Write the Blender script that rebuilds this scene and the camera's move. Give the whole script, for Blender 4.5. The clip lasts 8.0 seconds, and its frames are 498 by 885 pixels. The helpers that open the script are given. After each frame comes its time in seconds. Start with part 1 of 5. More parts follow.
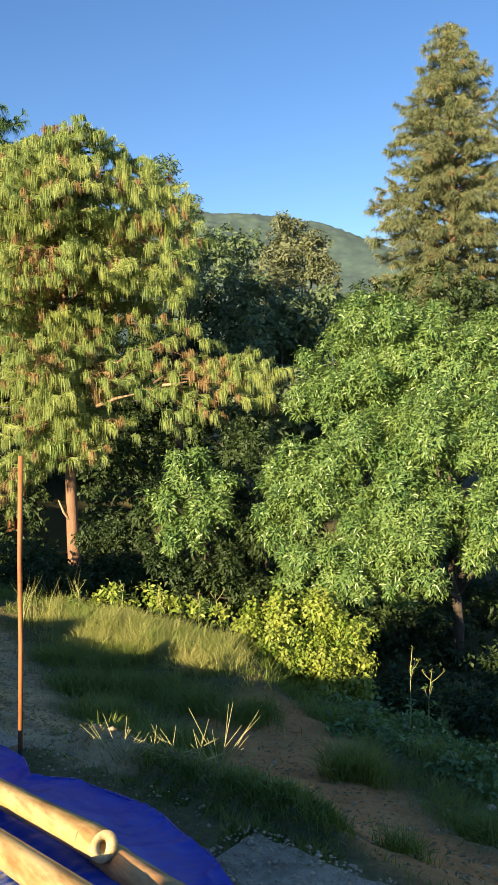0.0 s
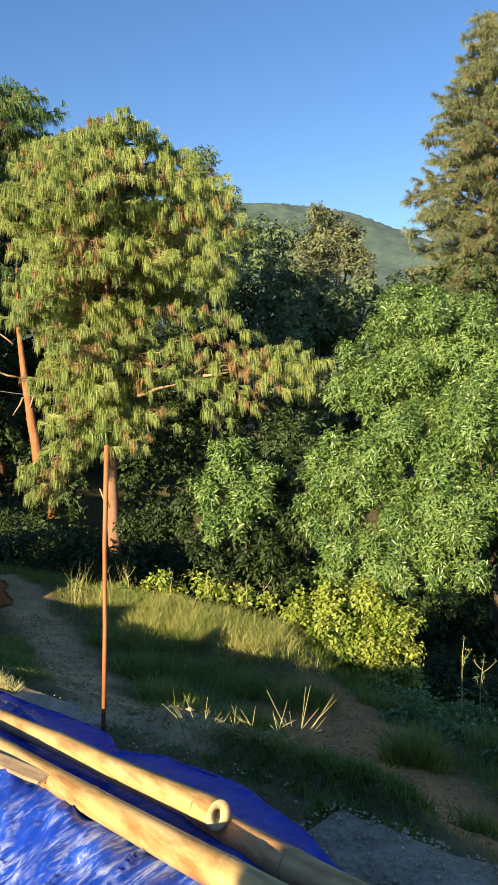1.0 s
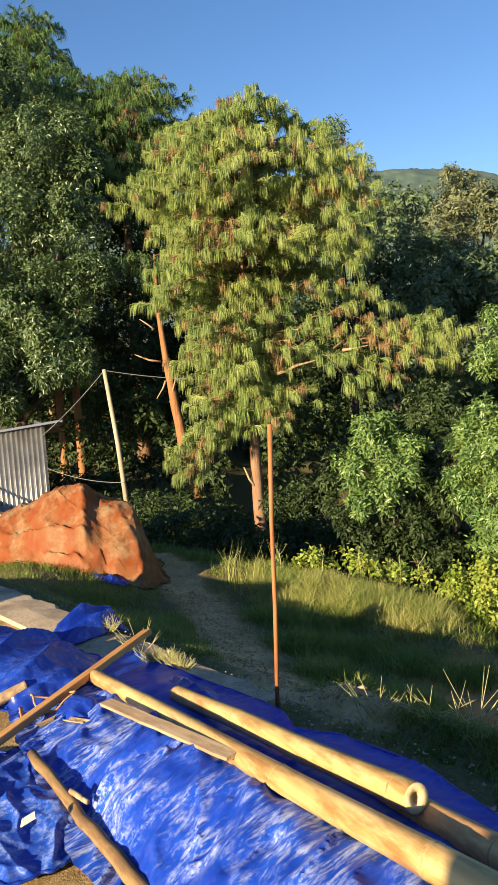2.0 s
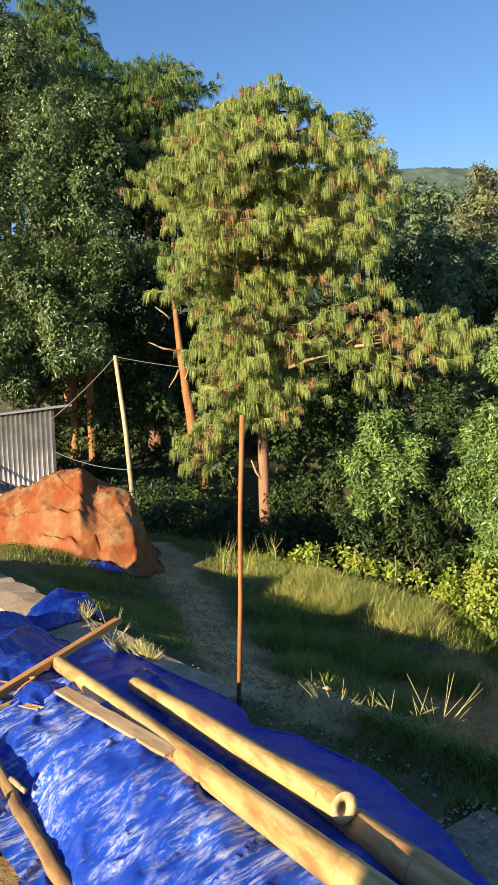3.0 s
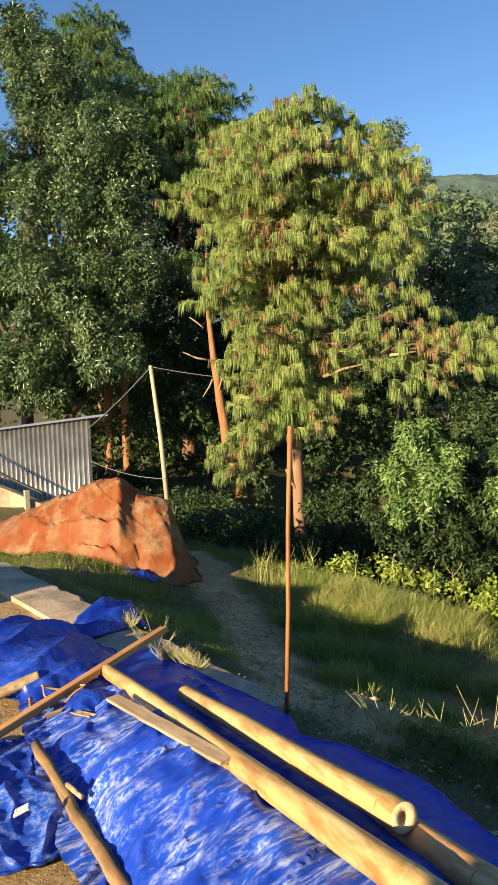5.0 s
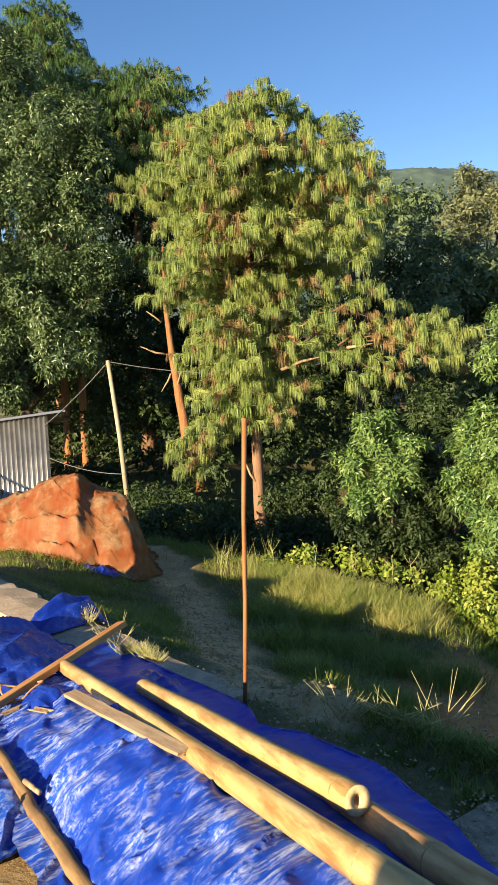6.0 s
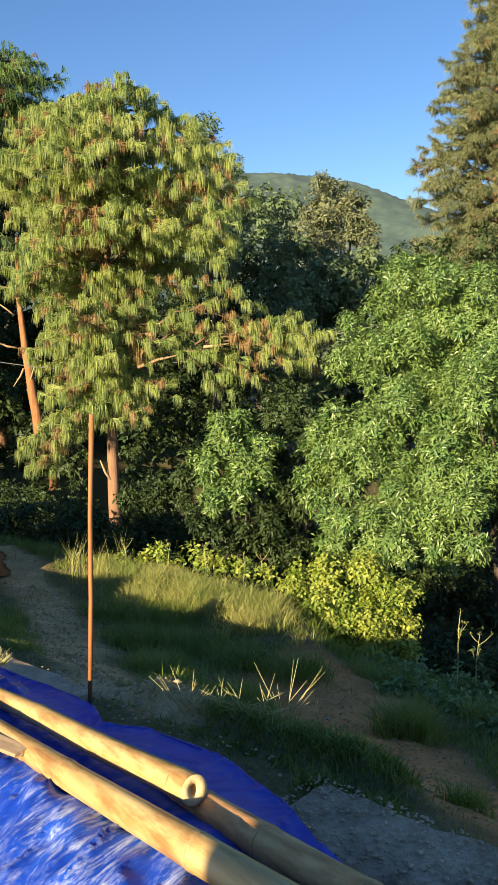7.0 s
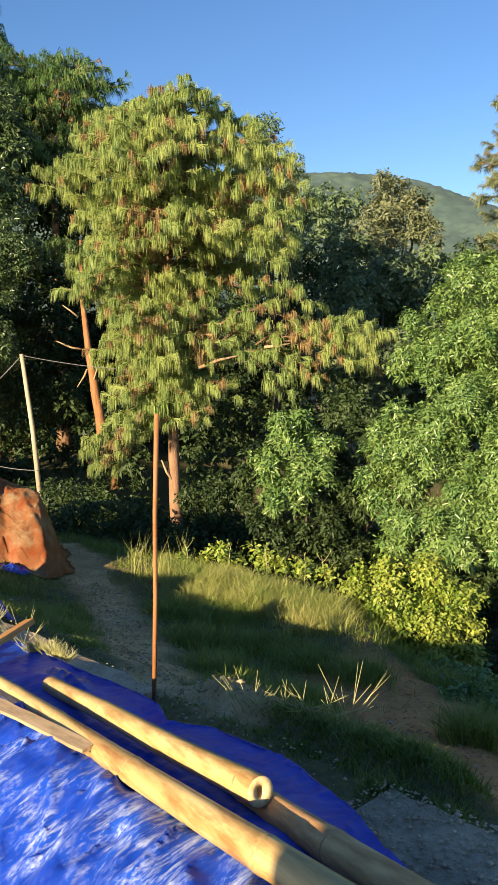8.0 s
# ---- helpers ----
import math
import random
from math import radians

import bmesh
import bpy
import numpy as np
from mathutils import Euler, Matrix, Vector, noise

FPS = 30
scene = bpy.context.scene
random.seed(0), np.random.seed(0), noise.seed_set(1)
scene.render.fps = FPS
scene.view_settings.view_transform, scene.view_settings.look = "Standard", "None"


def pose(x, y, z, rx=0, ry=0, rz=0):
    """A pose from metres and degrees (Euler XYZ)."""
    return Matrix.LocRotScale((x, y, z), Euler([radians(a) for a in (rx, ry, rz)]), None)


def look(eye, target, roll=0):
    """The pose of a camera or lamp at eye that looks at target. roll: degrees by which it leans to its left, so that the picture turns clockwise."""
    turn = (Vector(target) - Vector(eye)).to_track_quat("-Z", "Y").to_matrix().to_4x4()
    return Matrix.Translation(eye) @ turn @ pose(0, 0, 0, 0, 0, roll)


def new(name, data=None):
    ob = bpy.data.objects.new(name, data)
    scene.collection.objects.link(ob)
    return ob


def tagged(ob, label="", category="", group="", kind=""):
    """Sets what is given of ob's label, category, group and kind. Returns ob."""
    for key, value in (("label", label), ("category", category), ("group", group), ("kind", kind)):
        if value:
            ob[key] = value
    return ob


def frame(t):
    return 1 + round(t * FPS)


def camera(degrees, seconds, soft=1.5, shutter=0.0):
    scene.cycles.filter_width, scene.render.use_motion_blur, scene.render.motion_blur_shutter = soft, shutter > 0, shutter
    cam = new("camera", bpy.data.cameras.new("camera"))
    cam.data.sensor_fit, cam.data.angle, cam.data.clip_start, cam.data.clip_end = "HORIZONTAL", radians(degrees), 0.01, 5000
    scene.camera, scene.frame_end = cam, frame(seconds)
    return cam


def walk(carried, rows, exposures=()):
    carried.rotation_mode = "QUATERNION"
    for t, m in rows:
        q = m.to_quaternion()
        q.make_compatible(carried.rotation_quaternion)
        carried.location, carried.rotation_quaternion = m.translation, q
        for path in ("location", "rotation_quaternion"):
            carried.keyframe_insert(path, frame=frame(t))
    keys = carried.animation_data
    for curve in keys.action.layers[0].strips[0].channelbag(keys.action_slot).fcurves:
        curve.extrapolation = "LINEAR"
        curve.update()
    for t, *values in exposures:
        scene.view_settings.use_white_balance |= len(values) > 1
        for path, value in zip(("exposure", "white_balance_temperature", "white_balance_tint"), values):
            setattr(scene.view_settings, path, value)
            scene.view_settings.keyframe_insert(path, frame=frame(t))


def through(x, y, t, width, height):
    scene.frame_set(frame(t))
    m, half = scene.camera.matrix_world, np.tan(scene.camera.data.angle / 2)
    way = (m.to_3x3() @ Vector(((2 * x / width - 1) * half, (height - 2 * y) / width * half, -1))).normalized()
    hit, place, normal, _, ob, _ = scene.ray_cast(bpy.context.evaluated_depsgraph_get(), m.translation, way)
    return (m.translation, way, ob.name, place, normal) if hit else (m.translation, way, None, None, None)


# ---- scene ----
cam = camera(33.6, 8.0, soft=1.4)
PATH = [
    (0, (0.196, -0.405, 1.551), (0.213, 1.592, 1.448), -1.3),
    (0.5, (0.107, -0.457, 1.581), (0.075, 1.541, 1.484), -1.1),
    (1, (-0.037, -0.516, 1.566), (-0.085, 1.48, 1.441), -0.9),
    (1.5, (-0.164, -0.498, 1.55), (-0.367, 1.484, 1.382), -2.6),
    (1.7, (-0.176, -0.486, 1.571), (-0.504, 1.48, 1.405), -4.6),
    (2.8, (-0.039, -0.409, 1.558), (-0.479, 1.534, 1.382), -2.3),
    (3, (0.024, -0.352, 1.544), (-0.397, 1.594, 1.36), -1.4),
    (3.5, (0.082, -0.385, 1.554), (-0.287, 1.574, 1.385), -1.5),
    (4, (0.019, -0.408, 1.561), (-0.351, 1.554, 1.44), -2.6),
    (4.5, (-0.043, -0.415, 1.567), (-0.509, 1.525, 1.43), -1.8),
    (4.7, (-0.045, -0.408, 1.563), (-0.538, 1.525, 1.414), -1.6),
    (5.8, (-0.045, -0.402, 1.556), (-0.494, 1.539, 1.38), -2.0),
    (6, (-0.014, -0.412, 1.552), (-0.414, 1.539, 1.373), -2.3),
    (6.5, (0.021, -0.427, 1.543), (-0.144, 1.557, 1.358), -1.4),
    (7, (0.037, -0.435, 1.545), (-0.024, 1.555, 1.354), -0.8),
    (7.5, (0.017, -0.418, 1.544), (-0.128, 1.568, 1.353), -0.8),
    (8, (0.013, -0.42, 1.542), (-0.191, 1.561, 1.354), -1.0),
]
EXPOSURES = [(0, 1.27), (0.5, 1.24), (1.0, 1.17), (1.5, 1.13), (3, 1.13), (3.5, 1.21), (4.0, 1.18), (4.5, 1.14), (6.5, 1.17), (8, 1.20)]
walk(cam, [(t, look(eye, target, roll)) for t, eye, target, roll in PATH], EXPOSURES)

# ---- world and sun ----
SUN_FROM = Vector((-0.50, -0.86, 0.0)).normalized()
SUN_EL = 14.3
scene.view_settings.use_white_balance = True
scene.view_settings.white_balance_temperature = 8700
scene.view_settings.white_balance_tint = 12
world = bpy.data.worlds.new("sky")
world.use_nodes = True
scene.world = world
wt = world.node_tree
sky = wt.nodes.new("ShaderNodeTexSky")
sky.sky_type = "NISHITA"
sky.sun_disc = False
sky.sun_elevation = radians(SUN_EL)
sky.sun_rotation = math.atan2(SUN_FROM.x, SUN_FROM.y)
sky.altitude = 1500
sky.air_density, sky.dust_density, sky.ozone_density = 1.0, 0.25, 3.0
wt.nodes["Background"].inputs[1].default_value = 0.112
deepen = wt.nodes.new("ShaderNodeHueSaturation")
deepen.inputs["Saturation"].default_value = 1.21
deepen.inputs["Hue"].default_value = 0.510
wt.links.new(sky.outputs[0], deepen.inputs["Color"])
wt.links.new(deepen.outputs[0], wt.nodes["Background"].inputs[0])
sun_data = bpy.data.lights.new("sun", "SUN")
sun_data.energy, sun_data.angle, sun_data.color = 5.0, radians(0.6), (1.0, 0.90, 0.71)
sun = new("sun", sun_data)
sun_dir = Vector((SUN_FROM.x * math.cos(radians(SUN_EL)), SUN_FROM.y * math.cos(radians(SUN_EL)), math.sin(radians(SUN_EL))))
sun.matrix_world = look(sun_dir * 50, (0, 0, 0))

# ---- materials ----


def nodes_of(name):
    m = bpy.data.materials.new(name)
    m.use_nodes = True
    t = m.node_tree
    return m, t, t.nodes["Principled BSDF"]


def put(t, kind, **sets):
    n = t.nodes.new(kind)
    for k, v in sets.items():
        n.inputs[k].default_value = v
    return n


def noise_fac(t, scale, detail=5.0, rough=0.6, vec=None, stretch=None, turn=0.0):
    n = put(t, "ShaderNodeTexNoise", Scale=scale, Detail=detail, Roughness=rough)
    if vec is None:
        vec = t.nodes.new("ShaderNodeTexCoord").outputs["Object"]
    if turn:
        rt = t.nodes.new("ShaderNodeMapping")
        rt.inputs["Rotation"].default_value = (0, 0, radians(turn))
        t.links.new(vec, rt.inputs[0])
        vec = rt.outputs[0]
    if stretch:
        mp = t.nodes.new("ShaderNodeMapping")
        mp.inputs["Scale"].default_value = stretch
        t.links.new(vec, mp.inputs[0])
        vec = mp.outputs[0]
    t.links.new(vec, n.inputs["Vector"])
    return n.outputs["Fac"]


def ramp(t, fac, stops):
    r = t.nodes.new("ShaderNodeValToRGB")
    while len(r.color_ramp.elements) < len(stops):
        r.color_ramp.elements.new(0.5)
    for e, (p, c) in zip(r.color_ramp.elements, stops):
        e.position, e.color = p, (*c, 1.0)
    t.links.new(fac, r.inputs[0])
    return r.outputs[0]


def mix(t, fac, a, b, mode="MIX"):
    n = t.nodes.new("ShaderNodeMix")
    n.data_type, n.blend_type = "RGBA", mode
    for sock, v in ((n.inputs[0], fac), (n.inputs[6], a), (n.inputs[7], b)):
        if isinstance(v, (int, float)):
            sock.default_value = v
        elif isinstance(v, tuple):
            sock.default_value = (*v, 1.0)
        else:
            t.links.new(v, sock)
    return n.outputs[2]


def bump(t, bsdf, height, strength=0.4, distance=0.01):
    b = put(t, "ShaderNodeBump", Strength=strength, Distance=distance)
    t.links.new(height, b.inputs["Height"])
    t.links.new(b.outputs[0], bsdf.inputs["Normal"])


def leaf_material(name, dark, mid, light, gloss=0.45, through=0.25, patch=1.2):
    """Leaf blades: hue varies from leaf to leaf and from bough to bough; some light passes through."""
    m, t, b = nodes_of(name)
    geo = t.nodes.new("ShaderNodeNewGeometry")
    col = ramp(t, geo.outputs["Random Per Island"], [(0.0, dark), (0.55, mid), (1.0, light)])
    big = noise_fac(t, patch, 3)
    col = mix(t, ramp(t, big, [(0.35, (0, 0, 0)), (0.7, (1, 1, 1))]), col, light)
    hsv = put(t, "ShaderNodeHueSaturation", Saturation=1.0, Value=1.0, Fac=1.0)
    t.links.new(col, hsv.inputs["Color"])
    t.links.new(ramp(t, noise_fac(t, 14, 2), [(0.3, (0.75, 0.75, 0.75)), (0.7, (1.1, 1.1, 1.1))]), hsv.inputs["Value"])
    col = hsv.outputs[0]
    t.links.new(col, b.inputs["Base Color"])
    b.inputs["Roughness"].default_value = gloss
    tr = t.nodes.new("ShaderNodeBsdfTranslucent")
    t.links.new(mix(t, 0.5, col, light), tr.inputs["Color"])
    ms = t.nodes.new("ShaderNodeMixShader")
    ms.inputs[0].default_value = through
    t.links.new(b.outputs[0], ms.inputs[1])
    t.links.new(tr.outputs[0], ms.inputs[2])
    t.links.new(ms.outputs[0], t.nodes["Material Output"].inputs["Surface"])
    return m


M_SHRUB = leaf_material("shrub_leaves", (0.035, 0.105, 0.034), (0.10, 0.225, 0.07), (0.22, 0.335, 0.10), 0.34, 0.22, 2.6)
# deep shade is put into these leaf colours, far below the shrub greens
M_SHRUB_SHADE = leaf_material("shade_dark_leaves", (0.015, 0.036, 0.011), (0.028, 0.060, 0.018), (0.055, 0.098, 0.028), 0.6)
M_TREE_GREY = leaf_material("olive_leaves", (0.020, 0.056, 0.026), (0.048, 0.10, 0.044), (0.12, 0.185, 0.072), 0.34, 0.14)
# the two far leaf colours are paler and bluer, with haze mixed in
M_FAR = leaf_material("hazed_far_leaves", (0.07, 0.135, 0.075), (0.11, 0.185, 0.095), (0.16, 0.235, 0.11), 0.6)
M_FAR_OLIVE = leaf_material("hazed_olive_leaves", (0.11, 0.15, 0.085), (0.16, 0.195, 0.105), (0.22, 0.245, 0.125), 0.6)
M_YELLOW = leaf_material("yellow_leaves", (0.09, 0.205, 0.028), (0.20, 0.34, 0.05), (0.41, 0.46, 0.10), 0.5, 0.35, 3.0)
M_NEEDLE = leaf_material("pine_needles", (0.11, 0.23, 0.078), (0.25, 0.385, 0.125), (0.43, 0.495, 0.165), 0.55, 0.36, 0.9)
M_NEEDLE_DARK = leaf_material("blue_pine_needles", (0.045, 0.12, 0.035), (0.085, 0.19, 0.055), (0.15, 0.26, 0.08), 0.45, 0.25)
M_NEEDLE_OLIVE = leaf_material("olive_pine_needles", (0.085, 0.145, 0.075), (0.17, 0.225, 0.11), (0.29, 0.315, 0.155), 0.55, 0.28)
M_NEEDLE_DEAD = leaf_material("dead_needles", (0.22, 0.125, 0.06), (0.34, 0.215, 0.10), (0.43, 0.31, 0.145), 0.6, 0.3)
M_GRASS = leaf_material("grass_blades", (0.07, 0.15, 0.018), (0.14, 0.235, 0.03), (0.26, 0.31, 0.06), 0.5, 0.3, 1.5)
M_STRAW = leaf_material("dry_grass_blades", (0.13, 0.25, 0.045), (0.25, 0.335, 0.075), (0.45, 0.43, 0.15), 0.55, 0.3, 2.0)
M_PALE = leaf_material("pale_grass_stems", (0.32, 0.40, 0.13), (0.52, 0.53, 0.22), (0.68, 0.63, 0.34), 0.5, 0.3, 3.0)


def bark(name, a, b_, c, scale=18.0):
    m, t, b = nodes_of(name)
    f = noise_fac(t, scale, 6, 0.65, stretch=(1, 1, 0.25))
    col = ramp(t, f, [(0.3, a), (0.52, b_), (0.75, c)])
    t.links.new(mix(t, noise_fac(t, 2.5, 3), col, b_), b.inputs["Base Color"])
    b.inputs["Roughness"].default_value = 0.9
    bump(t, b, f, 0.8, 0.02)
    return m


M_BARK = bark("pine_bark", (0.10, 0.05, 0.03), (0.27, 0.15, 0.09), (0.40, 0.25, 0.16))
M_BARK_RED = bark("red_pine_bark", (0.09, 0.035, 0.018), (0.32, 0.14, 0.06), (0.46, 0.25, 0.13), 22)
M_BARK_DARK = bark("shrub_bark", (0.03, 0.025, 0.018), (0.08, 0.06, 0.045), (0.14, 0.11, 0.08))
M_TWIG = bark("twig_bark", (0.07, 0.04, 0.025), (0.15, 0.09, 0.055), (0.24, 0.15, 0.09))
M_LIMB = bark("pale_limb_bark", (0.20, 0.13, 0.08), (0.42, 0.29, 0.18), (0.55, 0.42, 0.28))


def ground_material():
    m, t, b = nodes_of("soil")
    att = t.nodes.new("ShaderNodeAttribute")
    att.attribute_name = "soil"
    sep = t.nodes.new("ShaderNodeSeparateColor")
    t.links.new(att.outputs["Color"], sep.inputs[0])
    fine = noise_fac(t, 26, 8, 0.7)
    mid = noise_fac(t, 3.2, 5)
    humus = ramp(t, fine, [(0.3, (0.06, 0.06, 0.02)), (0.6, (0.13, 0.115, 0.045)), (0.8, (0.22, 0.17, 0.08))])
    dust = ramp(t, mix(t, 0.5, fine, mid), [(0.35, (0.27, 0.15, 0.065)), (0.5, (0.50, 0.32, 0.15)), (0.68, (0.68, 0.48, 0.26))])
    red = ramp(t, mix(t, 0.5, fine, mid), [(0.32, (0.40, 0.135, 0.040)), (0.5, (0.62, 0.245, 0.080)), (0.7, (0.72, 0.37, 0.15))])
    col = mix(t, sep.outputs[0], humus, dust)
    col = mix(t, sep.outputs[1], col, red)
    t.links.new(col, b.inputs["Base Color"])
    b.inputs["Roughness"].default_value = 0.95
    bump(t, b, fine, 0.7, 0.02)
    return m


M_SOIL = ground_material()


def concrete(name, base, dark):
    m, t, b = nodes_of(name)
    fine = noise_fac(t, 45, 8, 0.7)
    big = noise_fac(t, 3, 5)
    col = ramp(t, fine, [(0.3, dark), (0.55, base), (0.78, tuple(min(1, c * 1.35) for c in base))])
    col = mix(t, ramp(t, big, [(0.42, (0, 0, 0)), (0.68, (1, 1, 1))]), col, tuple(c * 0.7 for c in dark))
    t.links.new(col, b.inputs["Base Color"])
    b.inputs["Roughness"].default_value = 0.92
    bump(t, b, fine, 0.6, 0.006)
    return m


M_CONCRETE = concrete("weathered_concrete", (0.54, 0.42, 0.29), (0.34, 0.25, 0.165))
M_PEBBLE = concrete("pebbles", (0.62, 0.49, 0.34), (0.38, 0.28, 0.18))


def tarp_material(name, deep, mid, dusty, dust_amount, scuff=(1, 1, 1), worn=False, turn=0.0, shine=(0.34, 0.62), spec=0.14):
    m, t, b = nodes_of(name)
    tc = t.nodes.new("ShaderNodeTexCoord").outputs["Object"]
    streak = noise_fac(t, 20.0, 12, 0.80, tc, scuff, turn)
    patch = noise_fac(t, 3.6, 5, 0.6, tc)
    fine = noise_fac(t, 60, 4, 0.6, tc)
    col = mix(t, ramp(t, patch, [(0.35, (0, 0, 0)), (0.65, (1, 1, 1))]), deep, mid)
    k = t.nodes.new("ShaderNodeMath")
    k.operation = "MULTIPLY"
    t.links.new(ramp(t, streak, [(0.47, (0, 0, 0)), (0.60, (1, 1, 1))]), k.inputs[0])
    t.links.new(ramp(t, patch, [(0.43, (0.05, 0.05, 0.05)), (0.54, (1, 1, 1))]), k.inputs[1])
    k2 = t.nodes.new("ShaderNodeMath")
    k2.operation = "MULTIPLY"
    k2.inputs[1].default_value = dust_amount
    if worn:
        att = t.nodes.new("ShaderNodeAttribute")
        att.attribute_name = "worn"
        k3 = t.nodes.new("ShaderNodeMath")
        k3.operation = "MULTIPLY"
        k3.inputs[1].default_value = dust_amount
        t.links.new(att.outputs["Fac"], k3.inputs[0])
        t.links.new(k3.outputs[0], k2.inputs[1])
    t.links.new(k.outputs[0], k2.inputs[0])
    col = mix(t, k2.outputs[0], col, dusty)
    t.links.new(col, b.inputs["Base Color"])
    rr = t.nodes.new("ShaderNodeMapRange")
    rr.inputs["To Min"].default_value, rr.inputs["To Max"].default_value = shine
    t.links.new(k2.outputs[0], rr.inputs["Value"])
    t.links.new(rr.outputs[0], b.inputs["Roughness"])
    b.inputs["Specular IOR Level"].default_value = spec
    bump(t, b, mix(t, 0.35, noise_fac(t, 16, 5, 0.6, tc), fine), 0.18, 0.012)
    return m


M_TARP = tarp_material("blue_tarpaulin", (0.003, 0.040, 0.38), (0.005, 0.085, 0.54), (0.42, 0.50, 0.70), 0.92, (0.34, 2.0, 2.0), True, -52.0)
M_TARP_FLAT = tarp_material("creased_blue_tarpaulin", (0.005, 0.045, 0.34), (0.009, 0.09, 0.50), (0.32, 0.42, 0.66), 0.65)
M_TARP_DARK = tarp_material("clean_blue_tarpaulin", (0.002, 0.025, 0.27), (0.004, 0.050, 0.40), (0.18, 0.25, 0.5), 0.2, shine=(0.24, 0.5), spec=0.45)
M_ORANGE = tarp_material("orange_tarpaulin", (0.225, 0.055, 0.018), (0.24, 0.105, 0.045), (0.28, 0.185, 0.105), 1.0, (0.16, 0.16, 0.16), False, 0.0, (0.55, 0.75))


def wood(name, a, b_, c, grain=(1, 1, 0.06), scale=30, rough=0.55, blotch=(0.4, 0.25, 0.1), turn=0.0):
    m, t, b = nodes_of(name)
    f = noise_fac(t, scale, 6, 0.6, stretch=grain, turn=turn)
    col = ramp(t, f, [(0.3, a), (0.5, b_), (0.7, c)])
    bl = ramp(t, noise_fac(t, 14, 6, 0.7, stretch=tuple(min(1.0, g * 5) for g in grain), turn=turn), [(0.47, (0, 0, 0)), (0.64, (1, 1, 1))])
    h = t.nodes.new("ShaderNodeMath")
    h.operation = "MULTIPLY"
    h.inputs[1].default_value = 0.8
    t.links.new(bl, h.inputs[0])
    t.links.new(mix(t, h.outputs[0], col, blotch), b.inputs["Base Color"])
    b.inputs["Roughness"].default_value = rough
    bump(t, b, f, 0.25, 0.004)
    return m


M_BAMBOO = wood("dry_bamboo", (0.38, 0.235, 0.085), (0.54, 0.365, 0.155), (0.66, 0.485, 0.235), (0.04, 1, 1), rough=0.4, blotch=(0.24, 0.10, 0.025), turn=50.8)
M_BAMBOO_CUT = wood("cut_bamboo", (0.60, 0.42, 0.2), (0.72, 0.55, 0.3), (0.78, 0.62, 0.38), (1, 1, 1), 60, 0.7, (0.55, 0.35, 0.15))
M_BAMBOO_DARK = wood("weathered_bamboo", (0.40, 0.19, 0.07), (0.60, 0.33, 0.14), (0.72, 0.46, 0.23), (0.05, 1, 1), turn=50.8, rough=0.6, blotch=(0.34, 0.15, 0.06))
M_PLANK = wood("sawn_timber", (0.40, 0.17, 0.045), (0.56, 0.27, 0.085), (0.66, 0.37, 0.14), (1, 0.05, 1), rough=0.6, blotch=(0.42, 0.17, 0.05))
M_BOARD = wood("grey_board", (0.28, 0.18, 0.10), (0.42, 0.29, 0.17), (0.54, 0.40, 0.26), (1, 0.05, 1), rough=0.8, blotch=(0.22, 0.15, 0.09))
M_STICK = wood("barked_stick", (0.13, 0.07, 0.03), (0.27, 0.16, 0.07), (0.40, 0.27, 0.13), (0.1, 1, 1), turn=48.0, rough=0.75, blotch=(0.14, 0.08, 0.04))
M_ROD = wood("rusty_rod", (0.26, 0.085, 0.028), (0.36, 0.14, 0.05), (0.45, 0.20, 0.08), rough=0.65, blotch=(0.18, 0.06, 0.02))
M_POLE = wood("pale_pole", (0.31, 0.255, 0.17), (0.42, 0.35, 0.25), (0.52, 0.45, 0.33), rough=0.75, blotch=(0.36, 0.28, 0.18))


def plain(name, colour, rough, metal=0.0, vary=0.25, scale=8.0):
    m, t, b = nodes_of(name)
    f = noise_fac(t, scale, 6, 0.65)
    lo, hi = (tuple(c * (1 - vary) for c in colour), tuple(min(1, c * (1 + vary)) for c in colour))
    t.links.new(ramp(t, f, [(0.3, lo), (0.7, hi)]), b.inputs["Base Color"])
    b.inputs["Roughness"].default_value, b.inputs["Metallic"].default_value = rough, metal
    bump(t, b, f, 0.2, 0.004)
    return m


M_BLACK = plain("black_paint", (0.015, 0.014, 0.013), 0.6)
M_ZINC = plain("galvanised_sheet", (0.26, 0.265, 0.27), 0.42, 0.75, 0.35, 2.0)
M_FASCIA = plain("blue_roof_edge", (0.02, 0.04, 0.10), 0.45)
M_WIRE = plain("cable", (0.22, 0.22, 0.22), 0.6)
M_ROPE = plain("rope", (0.42, 0.24, 0.12), 0.9)
M_WHITE = plain("white_scrap", (0.7, 0.68, 0.62), 0.7)


def hill_material():
    m, t, b = nodes_of("hazed_wooded_hillside")
    tc = t.nodes.new("ShaderNodeTexCoord").outputs["Object"]
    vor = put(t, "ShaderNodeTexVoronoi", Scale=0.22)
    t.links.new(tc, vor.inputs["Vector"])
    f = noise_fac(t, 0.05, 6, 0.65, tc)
    # blue-green haze is mixed into the base colours
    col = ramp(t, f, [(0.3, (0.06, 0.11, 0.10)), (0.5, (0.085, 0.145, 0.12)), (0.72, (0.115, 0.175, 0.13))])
    # crown-sized cells darken towards their edges: shade between trees, put in as colour
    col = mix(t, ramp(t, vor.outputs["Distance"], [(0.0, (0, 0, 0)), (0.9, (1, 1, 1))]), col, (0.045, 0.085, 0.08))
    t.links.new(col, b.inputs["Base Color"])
    b.inputs["Roughness"].default_value = 1.0
    return m


